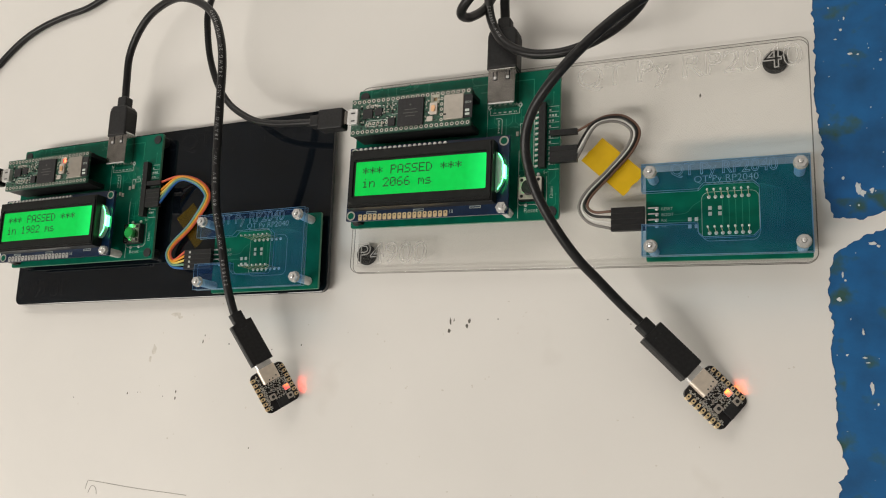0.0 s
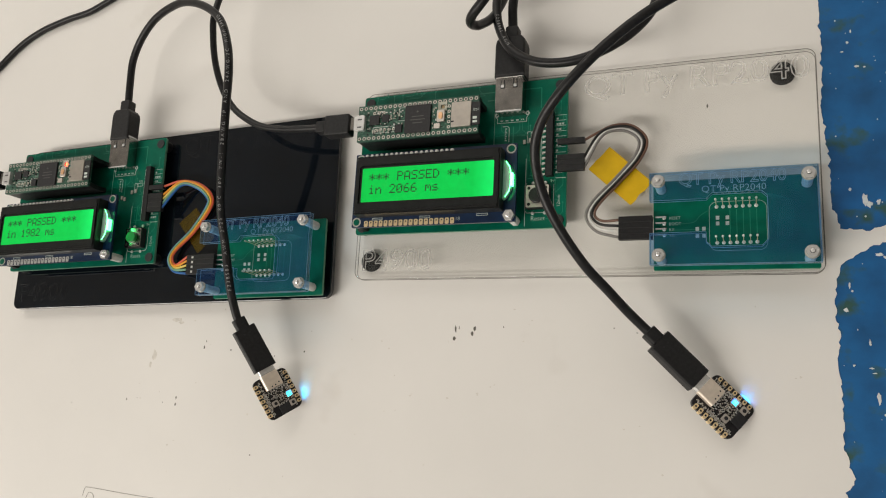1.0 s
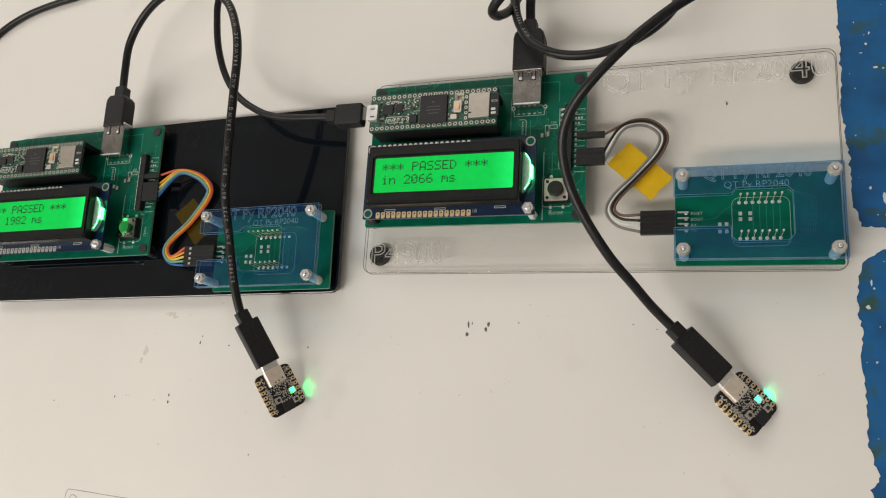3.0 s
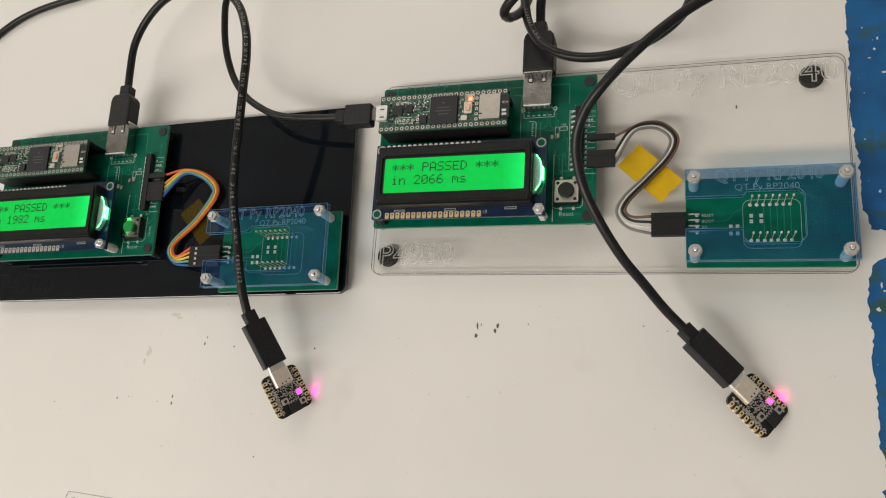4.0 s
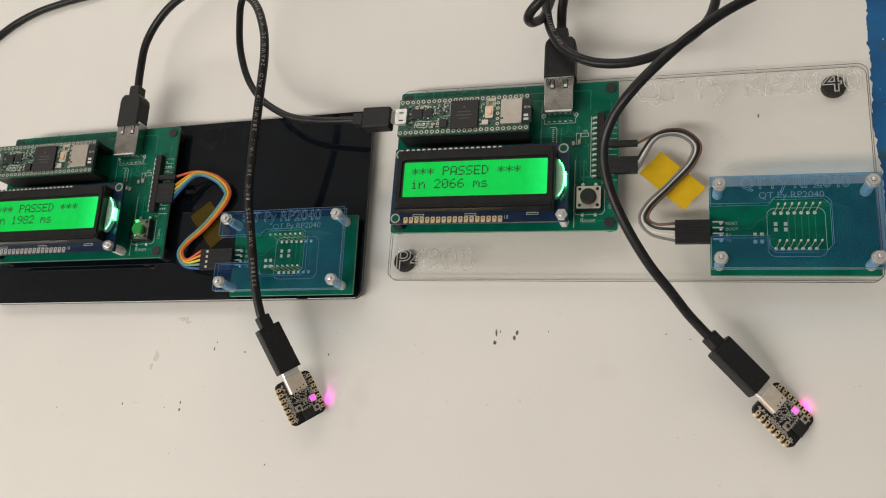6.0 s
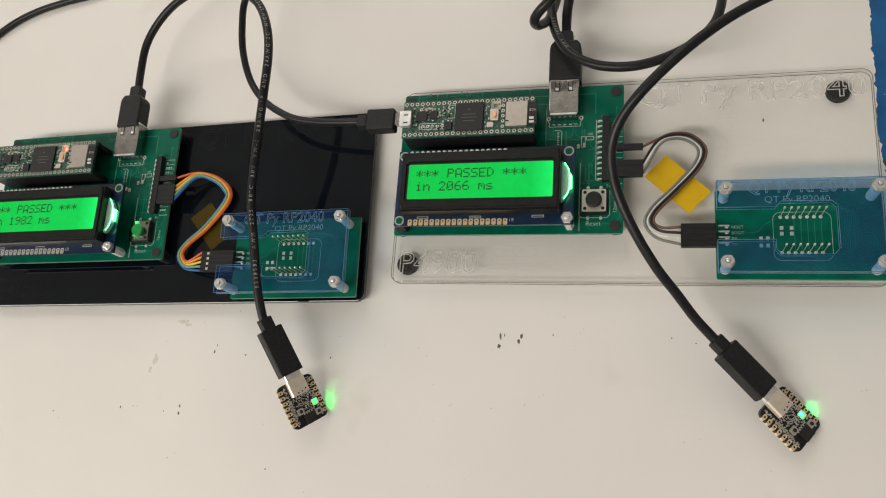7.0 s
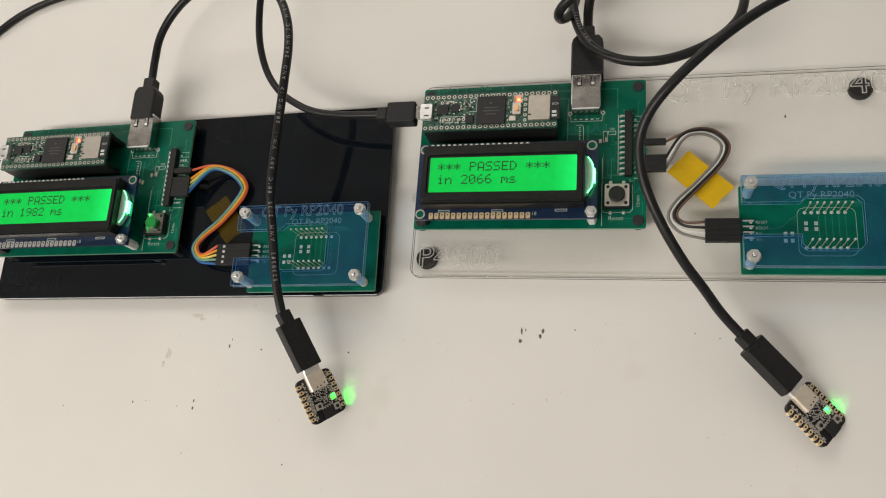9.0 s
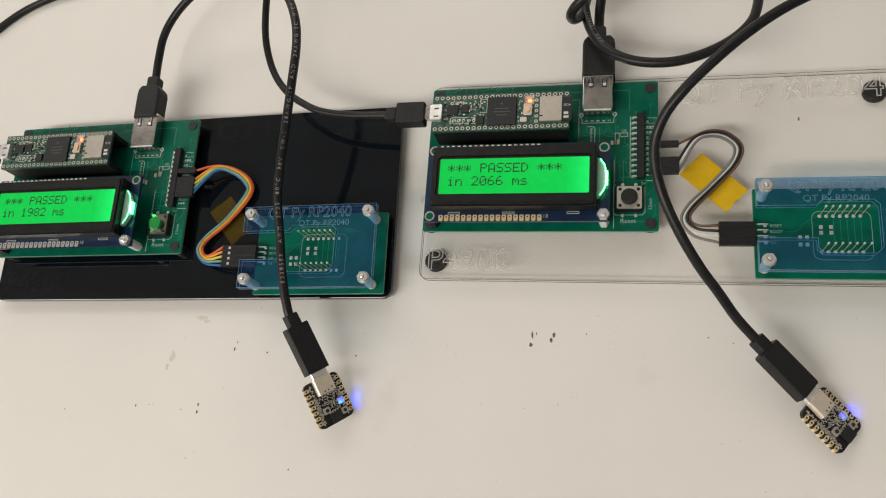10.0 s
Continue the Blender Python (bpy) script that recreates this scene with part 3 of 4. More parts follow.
def controller(fx, blink_name):
    """The long microcontroller board on its header strips."""
    z = 24.5
    ctl = part("controller_board", holed(5.5, 66.5, 63.2, 81.2, 48.1, 49.9, 76.2, 78.2, 22.9, z), PCB_DARK, fx, "dark green microcontroller board with gold pads")
    for y in (64.6, 79.8):
        part("socket_strip", slab(5.6, 65.6, y - 1.25, y + 1.25, 10.2, 20.2, 0.2, 0.1), BLACK, fx)
        part("pin_strip", slab(5.6, 66.4, y - 1.2, y + 1.2, 20.2, 22.85, 0.2), BLACK, ctl)
    spots = [(6.8 + 2.54 * k, y, 0) for y in (64.6, 79.8) for k in range(24)]
    pin_rows("pad_ring", washer(0, 0, 0.52, 0.88, z, z + 0.08, 12), SHELL, ctl, spots)
    pin_rows("pad_pin", disc(0, 0, 0.42, z - 0.3, z + 0.02, 0, 8), CHIP, ctl, spots)
    pin_rows("pad_ring_small", washer(0, 0, 0.4, 0.8, z, z + 0.08, 10), SHELL, ctl, [(52.2, 67 + 2.54 * k, 0) for k in range(5)] + [(15.2 + 2.3 * k, 68.4, 0) for k in range(5)] + [(14 + 2.5 * k, 77, 0) for k in range(3)])
    part("processor", slab(30.4, 43.4, 65.4, 78.9, z, z + 1.1, 0.3, 0.15), CHIP, ctl, "large black square processor chip")
    part("dot_mark", disc(36.8, 75.5, 0.5, z + 1.1, z + 1.13, 0, 10), MARKING, ctl)
    marks = bmesh.new()
    for k, w in enumerate((6, 7.5, 5)):
        slab(37 - w / 2, 37 + w / 2, 73.0 - 1.6 * k, 73.4 - 1.6 * k, z + 1.1, z + 1.12, 0.1, bm=marks)
    part("chip_marking", marks, MARKING, ctl)
    part("memory_slot", slab(53.8, 63.4, 66.3, 78.2, z, z + 1.5, 0.4, 0.15), SLOT, ctl, "satin metal memory card slot")
    part("slot_notch", slab(53.7, 55.2, 68.5, 69.2, z + 1.5, z + 1.53, 0.1), CHIP, ctl)
    card = part("memory_card", slab(62.0, 67.6, 66.6, 77.6, z + 0.25, z + 1.1, 0.4, 0.1), CHIP, ctl, "small black memory card")
    word = bmesh.new()
    slab(64.2, 66.4, 67.6, 68.7, z + 1.1, z + 1.13, 0.2, bm=word)
    slab(64.2, 66.2, 69.4, 70.6, z + 1.1, z + 1.13, 0.2, bm=word)
    part("logo_bars", word, SILK, card)
    words("capacity_word", "4GB", 67.2, 74.4, z + 1.1, 1.7, SILK, card, 180)
    usb = part("micro_usb_socket", slab(4.4, 10.0, 68.2, 75.8, z, z + 2.4, 0.8, 0.2), STEEL, ctl, "shiny metal micro USB socket")
    for y in (69.8, 73.6):
        part("socket_mark", slab(6.4, 8.6, y - 0.35, y + 0.35, z + 2.4, z + 2.43, 0.2), CHIP, usb)
    part("boot_button", slab(46.6, 50.4, 69.6, 75.2, z, z + 1.2, 0.4, 0.15), SHELL, ctl)
    part("button_dome", slab(47.5, 49.6, 70.8, 74.0, z + 1.2, z + 1.7, 0.9, 0.2), COPPER, ctl, "copper coloured button")
    part("crystal", slab(45.2, 48.2, 66.6, 68.9, z, z + 0.8, 0.3, 0.1), SHELL, ctl)
    part("regulator", slab(25.4, 29.0, 66.2, 70, z, z + 1.0, 0.2, 0.1), CHIP, ctl)
    part("usb_chip", slab(12, 17, 71.0, 75.6, z, z + 0.9, 0.2, 0.1), CHIP, ctl)
    part("switch_chip", slab(18.4, 22, 72, 75.6, z, z + 0.9, 0.2, 0.1), CHIP, ctl)
    r = random.Random(4)
    tiny = [bmesh.new(), bmesh.new(), bmesh.new()]
    for x0, x1, y0, y1, n in ((10.5, 29, 66.4, 78, 120), (44.2, 46.4, 66, 78, 8), (46, 51, 66, 69.4, 5), (50.2, 52, 70, 78, 6)):
        for _ in range(n):
            x, y, s = r.uniform(x0, x1), r.uniform(y0, y1), r.random()
            w, h = (0.8, 0.4) if r.random() < 0.5 else (0.4, 0.8)
            slab(x - w / 2, x + w / 2, y - h / 2, y + h / 2, z, z + 0.45, 0.08, bm=tiny[0 if s < 0.5 else 1 if s < 0.75 else 2])
    for bm, m in zip(tiny, (CERAMIC, SOLDER, CHIP)):
        tagged(part("component_field", bm, m, ctl), kind="stuff")
    box = bmesh.new()
    holed(13.6, 26, 66.8, 70, 13.9, 25.7, 67.1, 69.7, z, z + 0.04, box)
    holed(27, 30.2, 72, 78.6, 27.2, 30, 72.2, 78.4, z, z + 0.04, box)
    part("silkscreen", box, SILK, ctl)
    # added cup that catches the die's light in place of its bloom
    part("halo_cup", funnel(49, 77.2, 0.95, 2.0, z, z + 0.55, 2.15), HALO_CUP, ctl)
    # unseen plate that keeps the die's light from leaking below the board
    part("light_stop", slab(45.4, 52.6, 75.4, 78.4, 22.5, 22.88, 0.2), CHIP, ctl)
    # a die on a slide: its lit half lies under the window while the lamp is on
    slide = part(blink_name, slab(-1.2, 1.2, -1.2, 1.2, 0, 0.4, 0.1), LED_RED, ctl, "orange-red indicator lamp")
    part("dark_half", slab(1.3, 3.7, -1.2, 1.2, 0, 0.4, 0.1), LED_OFF, slide)
    return slide


def jig(fx, blue_label, over):
    """The small socket board under its blue cover, joined by four screws."""
    board = part("jig_board", slab(142, 205.4, 0.9, 39.4, 8.9, 10.5, 0.6, 0.1), PCB, fx, "green socket board with white printing", (over, 0, 0))
    pale_edges(board)
    cover_pts = [(141.8, 1.0), (205, 1.0), (205, 39.3), (141.8, 39.3), (141.8, 27.6), (163.8, 27.6), (166, 29.9), (184.5, 29.9), (186.6, 27.8),
                 (186.6, 10.6), (184.2, 8.0), (165.6, 8.0), (163.6, 10.0), (163.6, 14.0), (141.8, 14.0)]
    cover = part("jig_cover", prism(cover_pts, 20.0, 23.0), BLUE_CLEAR, fx, blue_label)
    # pale tubes paint in the light caught along the cover's edges
    rim = bmesh.new()
    for (xa, ya), (xb, yb) in zip(cover_pts, cover_pts[1:] + cover_pts[:1]):
        for z in (20.05, 22.95):
            tube([(xa, ya, z), (xb, yb, z)], 0.11, 4, 30.0, rim)
    part("edge_glint", rim, BLUE_FROST_GLINT, cover, "painted glint along the edges of the blue sheet")
    spots = [(145.3, 35.6, 0), (201.6, 35.6, 0), (145.3, 4.8, 0), (201.6, 4.8, 0)]
    pin_rows("spacer", disc(0, 0, 2.1, 10.5, 20.0, 0.2, 12), NYLON, fx, spots)
    pin_rows("washer", washer(0, 0, 1.1, 2.75, 23.0, 23.4), RING, fx, spots)
    pin_rows("nut", washer(0, 0, 1.1, 2.45, 23.4, 25.4, 6), STEEL, fx, spots)
    # black discs paint the shade between each nut and its screw tip
    pin_rows("gap_shade", disc(0, 0, 1.1, 23.0, 24.8, 0, 12), CHIP, fx, spots)
    pin_rows("screw_tip", disc(0, 0, 0.82, 24.8, 26.2, 0.3, 12), STEEL, fx, spots)
    pin_rows("foot_nut", disc(0, 0, 3.0, 6.0, 8.9, 0.2, 6), NYLON, fx, spots)
    rows = [(167.3 + 2.54 * k, y, 0) for y in (27.2, 12.0) for k in range(7)]
    pin_rows("contact_pin", disc(0, 0, 0.13, 10.5, 21.5, 0.03, 8), GOLD, board, rows)
    pin_rows("pin_pad", disc(0, 0, 0.78, 10.5, 10.9, 0.2, 10), SOLDER, board, rows)
    tips = [(x, y, 0) for x, y, _ in rows]
    pin_rows("pin_tip", disc(0, 0, 0.45, 21.5, 23.2, 0.2, 8), SOLDER, board, tips)
    pin_rows("surface_pad", slab(-0.7, 0.7, -0.8, 0.8, 10.5, 10.62, 0.15), SOLDER, board,
             [(167.6, 22.6, 0), (171.4, 22.6, 0), (167.6, 20.2, 0), (171.4, 20.2, 0), (159.6, 18.2, 0), (162.2, 18.2, 0), (159.6, 15.2, 0), (162.2, 15.2, 0)])
    silk = bmesh.new()
    ring_pts = rounded(164.4, 186.4, 8.8, 29.4, 3.0, 5)
    for (xa, ya), (xb, yb) in zip(ring_pts, ring_pts[1:] + ring_pts[:1]):
        tube([(xa, ya, 10.5), (xb, yb, 10.5)], 0.1, 4, 5.0, silk)
    part("outline_print", silk, SILK, board)
    trace = bmesh.new()
    for k in range(5):
        slab(172.3 + 2.54 * k, 172.6 + 2.54 * k, 13.5, 26, 10.5, 10.53, 0.05, bm=trace)
    tube([(150, 20.5, 10.45), (158, 21, 10.45), (161, 24, 10.45), (166, 27, 10.45)], 0.15, 5, 1, trace)
    tube([(150, 18, 10.45), (164, 18, 10.45)], 0.15, 5, 1, trace)
    for k in range(7):
        x = 167.3 + 2.54 * k
        tube([(x, 12, 10.45), (x + 0.2, 8.4 - 0.35 * k, 10.45), (x + 3.5, 6.2 - 0.5 * k, 10.45)], 0.13, 4, 2, trace)
        tube([(x, 27.2, 10.45), (x + 1.2, 31 - 0.3 * k, 10.45), (190 + 0.9 * k, 31 - 0.3 * k, 10.45), (190 + 0.9 * k, 14, 10.45)], 0.13, 4, 3, trace)
    part("trace", trace, PCB_LIGHT, board)
    words("title_print", "QT Py RP2040", 161.4, 33.8, 10.5, 4.1, SILK, board, sx=1.02)
    for k, wd in enumerate(("RESET", "BOOT", "RX", "TX")):
        words("pin_word", wd, 148.2, 22.6 - 2.5 * k, 10.5, 1.8, SILK, board)
        part("pin_row", slab(143, 147.4, 23.0 - 2.5 * k, 23.6 - 2.5 * k, 12.0, 12.6, 0.1), STEEL, board)
        part("solder_joint", disc(146.4, 23.3 - 2.5 * k, 0.8, 10.5, 11.2, 0.2, 8), SOLDER, board)
    words("cover_engraving", "QT Py RP2040", 153.2, 33.6, 23.02, 7.2, BLUE_FROST_GLINT, cover, outline=0.11, sx=0.93)
    return board


def fixture(x, y, rz, plate_material, label, line_1, line_2, cap, blink_name, lift=0.0):
    fx = thing("test_fixture", x, y, 0, rz, label, "test fixture", "test fixtures on the table")
    clear = plate_material is CLEAR
    plate = part("base_plate", slab(0, 207.4 if clear else 209.2, 0, 95.4, 3.0, 6.0, 4.0, 0.25), plate_material, fx, "clear acrylic base plate" if clear else "glossy black acrylic base plate")
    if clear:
        # grey tubes paint in the dark lines that light makes at the sheet's edges
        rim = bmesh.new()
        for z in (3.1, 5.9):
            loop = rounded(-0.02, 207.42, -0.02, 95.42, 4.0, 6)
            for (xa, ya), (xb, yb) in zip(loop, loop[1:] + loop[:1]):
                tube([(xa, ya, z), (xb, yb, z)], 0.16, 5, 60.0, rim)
        part("edge_line", rim, EDGE_LINE, plate, "dark edge lines painted along the clear sheet")
    pin_rows("rubber_foot", disc(0, 0, 5.0, 0.0, 3.0, 0.7, 20), RUBBER, plate, [(6.3, 9.5, 0), (194.6, 87.2, 0), (6.3, 87.2, 0), (198.5, 9.5, 0)])
    e = FROST if clear else ENGRAVED
    words("plate_engraving", "P4900", 3.0, 4.4, 6.03, 14.5, e, plate, outline=0.26 if clear else 0.07, sx=1.03)
    words("plate_engraving", "QT Py RP2040", 110.5, 83.0, 6.03, 14.5, e, plate, outline=0.26 if clear else 0.07, sx=1.08)
    jig(fx, "blue tinted acrylic cover with a socket opening", 0.0 if clear else 1.5)
    low = set(fx.children)
    board = main_board(fx, lift)
    push_button(board, *cap)
    lcd_module(fx, line_1, line_2, PAD if clear else SOLDER)
    lamp = controller(fx, blink_name)
    for ob in set(fx.children) - low:  # the carrier board stands on standoffs of its own height
        ob.location.z += lift * MM
    return lamp


blink_right = fixture(-157, 65, 0, CLEAR, "electronics test fixture on clear acrylic plate, green display reading passed",
                      "*** PASSED ***", "in 2066 ms", (BLACK, 3.5, "round black button cap"), "indicator_lamp")
blink_left = fixture(-378.5, 50.4, 1.5, BLACK_ACRYLIC, "electronics test fixture on glossy black plate, green display reading passed",
                     "*** PASSED ***", "in 1982 ms", (GREEN_CAP, 3.1, "round green button cap"), "indicator_lamp", 2.2)


# ---- jumper wires ----
def housing(bm, x0, x1, y0, n, z0):
    for k in range(n):
        slab(x0, x1, y0 + 2.54 * k, y0 + 2.54 * k + 2.48, z0, z0 + 2.5, 0.15, 0.1, bm=bm)


def jumper(m, colours, label, path, lead, low, tight=1.0):
    """A ribbon of single wires with black housings at both ends, in the fixture's own plane."""
    jw = new("jumper_wires")
    jw.empty_display_size = 0.01
    jw.matrix_world = m
    tagged(jw, label, "jumper wires", "wires on the fixtures")
    n = len(colours)
    for k, c in enumerate(colours):
        off = ((n - 1) / 2 - k) * tight
        pts = []
        for i, (px_, py_, pz) in enumerate(path):
            a, b = Vector(path[max(i - 1, 0)]), Vector(path[min(i + 1, len(path) - 1)])
            d = (b - a).normalized()
            spread = (1.3, 1.0, 0.95, 1.15, 1.15, 0.95, 0.85, 1.0, 1.3, 1.8)[min(i, 9)]
            pts.append((px_ - d.y * off * spread, py_ + d.x * off * spread, pz + 0.5 * (k % 2)))
        pts[0] = lead[k]
        pts[-1] = low[k]
        part("wire", tube(pts, 0.62, 8, 1.2), WIRE[c], jw)
    return jw


right_m = pose(-157 * MM, 65 * MM, 0)
left_m = pose(-378.5 * MM, 50.4 * MM, 0, 0, 0, 1.5)
PATH_R = [(112.6, 57, 12), (119, 61.8, 12), (125.5, 65, 11), (132.5, 64.4, 9.6), (137.5, 59, 9), (135, 51.5, 8.2), (126.2, 41.5, 8.0), (117.4, 31.8, 9.2), (115.3, 25.5, 10.5), (119.5, 20.5, 12), (128, 18.4, 14)]
jr = jumper(right_m, ["brown", "black", "white", "grey"], "brown, black, white and grey jumper wires with black housings", PATH_R,
            [(112.6, 60.2, 12), (112.6, 52.6, 12), (112.6, 50.1, 12), (112.6, 47.6, 12)],
            [(128.2, 22.4, 14), (128.2, 19.8, 14), (128.2, 17.4, 14), (128.2, 14.8, 14)])
hr = bmesh.new()
housing(hr, 100.5, 112.8, 58.9, 1, 10.8)
housing(hr, 100.5, 112.8, 46.2, 3, 10.8)
part("housing", hr, BLACK, jr, "black wire housings")
hr = bmesh.new()
housing(hr, 128.0, 142.0, 13.6, 4, 12.4)
part("housing", hr, BLACK, jr, "black four-way wire housing")
PATH_L = [(107, 63, 14.2), (118, 64.2, 13), (127.5, 62.6, 11), (134.2, 57, 9.6), (134.4, 51, 9), (124.5, 38.5, 8), (115.5, 29.5, 9), (113.2, 23.5, 10), (118, 18, 11.5), (128, 18, 14)]
jl = jumper(left_m, ["red", "orange", "yellow", "green", "blue"], "red, orange, yellow, green and blue jumper wires", PATH_L,
            [(107, 62.8, 14.2), (107, 57.8, 14.2), (107, 55.4, 14.2), (107, 52.8, 14.2), (107, 50.4, 14.2)],
            [(128.2, 23.4, 14), (128.2, 21, 14), (128.2, 18.6, 14), (128.2, 16.2, 14), (128.2, 14, 14)], 0.7)
hl = bmesh.new()
housing(hl, 98.6, 108.0, 61.5, 1, 13.0)
housing(hl, 98.6, 108.0, 49.2, 4, 13.0)
part("housing", hl, BLACK, jl, "black wire housings")
hl = bmesh.new()
housing(hl, 128.0, 145.0, 13.6, 4, 12.4)
part("housing", hl, BLACK, jl, "black four-way wire housing")
contacts = bmesh.new()
for k in range(4):
    slab(131, 132.2, 14.2 + 2.54 * k, 15.4 + 2.54 * k, 14.9, 14.96, 0.1, bm=contacts)
part("contact_window", contacts, SOLDER, jl)


def tape(x, y, rz, w, h, z, material, label):
    bm = bmesh.new()
    r = random.Random(2)
    pts = [(-w / 2, -h / 2), (w / 2, -h / 2)] + [(w / 2 + r.uniform(-0.3, 0.3), -h / 2 + h * k / 8) for k in range(1, 8)] + \
          [(w / 2, h / 2), (-w / 2, h / 2)] + [(-w / 2 + r.uniform(-0.3, 0.3), h / 2 - h * k / 8) for k in range(1, 8)]
    prism(pts, 0, 0.12, bm=bm)
    ob = part("tape_strip", bm, material)
    ob.matrix_world = pose(x * MM, y * MM, z * MM, 0, 0, rz)
    return tagged(ob, label, "tape", "tape strips")


tape(-29.8, 109.6, -43.5, 25.4, 13.6, 6.05, TAPE, "amber yellow tape strip on the clear plate under wires")
tape(-254, 93, -50, 22, 13, 6.05, TAPE_DARK, "amber tape strip on the black plate under wires")


# ---- the two small lit boards ----
def frame_of(centre, along, across):
    """A board's pose from its centre, its long axis (away from the plug) and its width axis, in millimetres."""
    y = -Vector(along).normalized()
    x = Vector(across)
    x = (x - x.dot(y) * y).normalized()
    z = x.cross(y)
    return Matrix.Translation(Vector(centre) * MM) @ Matrix((x, y, z)).transposed().to_4x4()


QA = frame_of((-192.2, 8.6, 9.5), (0.405, -0.84, -0.36), (0.57, 0.58, -0.58))
QB = frame_of((10.6, 11.4, 5.2), (0.69, -0.69, -0.22), (0.62, 0.68, -0.40))


def tiny_board(m, label):
    b = new("tiny_board")
    b.empty_display_size = 0.005
    b.matrix_world = m
    tagged(b, label, "circuit board", "small lit boards")
    LX, LY = 5.0, -2.4
    w, l = 8.9, 10.3
    # shell of the board: face, back and rim, with the lamp's window in the face
    face = bmesh.new()
    n = 0
    outer = rounded(-w, w, -l, l, 2.6, 5)
    hole = [(LX + 1.15, LY + 1.15), (LX - 1.15, LY + 1.15), (LX - 1.15, LY - 1.15), (LX + 1.15, LY - 1.15)]
    vo = [[face.verts.new((x, y, z)) for x, y in outer] for z in (0.45, 0.8)]
    vh = [[face.verts.new((x, y, z)) for x, y in hole] for z in (0.45, 0.8)]
    q = len(outer) // 4
    for k in (0, 1):
        for c in range(4):
            run = [vo[k][(c * q + i) % len(outer)] for i in range(q + 1)]
            face.faces.new(run + [vh[k][(c + 1) % 4], vh[k][c]])
    for i in range(len(outer)):
        j = (i + 1) % len(outer)
        face.faces.new((vo[0][i], vo[0][j], vo[1][j], vo[1][i]))
    for i in range(4):
        j = (i + 1) % 4
        face.faces.new((vh[0][i], vh[1][i], vh[1][j], vh[0][j]))
    body = part("board_face", face, PCB_BLACK, b, "black circuit board face")
    part("board_back", prism(outer, -0.8, -0.45), PCB_BLACK, b)
    rim = bmesh.new()
    inner = rounded(-w + 0.8, w - 0.8, -l + 0.8, l - 0.8, 2.0, 5)
    lo, hi, li, hi2 = [[rim.verts.new((x, y, z)) for x, y in pts] for pts, z in ((outer, -0.45), (outer, 0.45), (inner, -0.45), (inner, 0.45))]
    for i in range(len(outer)):
        j = (i + 1) % len(outer)
        if j == 0:
            continue
        for a, c in ((lo, hi), (hi, hi2), (hi2, li), (li, lo)):
            rim.faces.new((a[i], a[j], c[j], c[i]))
    # an added slot lets the wheel's edge throw the lamp's spill on the table; the rest of that edge is closed
    slab(7.4, w, -l + 2.5, -6.6, -0.45, 0.45, 0.05, bm=rim)
    slab(8.68, w, -2.6, l - 2.5, -0.45, 0.45, 0.05, bm=rim)
    part("board_rim", rim, PCB_BLACK, b)
    pads = [(s * (w - 0.75), 7.62 - 2.54 * k, 0) for s in (-1, 1) for k in range(7)]
    pin_rows("edge_contact", slab(-1.05, 1.5, -0.82, 0.82, -0.86, 0.86, 0.6, 0.0), PAD, b, [p for p in pads if p[0] < 0])
    pin_rows("edge_contact", slab(-1.5, 0.7, -0.82, 0.82, 0.78, 0.86, 0.6, 0.0), PAD, b, [p for p in pads if p[0] > 0])
    pin_rows("contact_hole", disc(0, 0, 0.42, 0.86, 0.9, 0, 10), PCB_BLACK, b, [(x * 0.965, y, z) for x, y, z in pads])
    shell = part("usb_c_socket", slab_y(-4.5, 4.5, 0.8, 4.0, 3.6, 11.2, 1.3, 0.12), NICKEL, b, "satin metal USB socket")
    pin_rows("shell_dimple", disc(0, 0, 0.35, 4.0, 4.03, 0, 8), CHIP, shell, [(2.6, 5.2, 0), (-1.2, 4.6, 0), (0.6, 4.6, 0)])
    for x, y in ((-3.1, -3.6), (4.6, -6.9)):
        sw = part("tiny_switch", slab(x - 1.6, x + 1.6, y - 1.4, y + 1.4, 0.8, 1.9, 0.4, 0.15), SHELL, b)
        part("switch_cap", disc(x, y, 0.8, 1.9, 2.3, 0.15, 12), CHIP, sw)
    chip = part("flash_chip", slab(-2.4, 3.0, -10.2, -5.6, 0.8, 1.9, 0.2, 0.12), CHIP, b, "black memory chip")
    pin_rows("chip_leg", slab(-0.22, 0.22, -0.5, 0.5, 0.8, 1.1, 0.05), SOLDER, chip, [(-1.8 + 1.27 * k, -5.2, 0) for k in range(4)])
    r = random.Random(8)
    tiny = [bmesh.new(), bmesh.new(), bmesh.new()]
    for _ in range(380):
        x, y = r.uniform(-6.6, 6.6), r.uniform(-5.2, 3.4)
        if r.random() < 0.35:
            x, y = r.choice((-1, 1)) * r.uniform(5.2, 6.8), r.uniform(-9, 9)
        if (abs(x - LX) < 1.8 and abs(y - LY) < 1.8) or math.hypot(x + 3.1, y + 3.6) < 2.2 or math.hypot(x - 4.6, y + 6.9) < 2.2:
            continue
        a, c = (0.6, 0.32) if r.random() < 0.5 else (0.32, 0.6)
        slab(x - a / 2, x + a / 2, y - c / 2, y + c / 2, 0.8, 1.15, 0.06, bm=tiny[int(r.random() * 3)])
    for bm, mt in zip(tiny, (CERAMIC, SOLDER, SHELL)):
        tagged(part("component_field", bm, mt, b), kind="stuff")
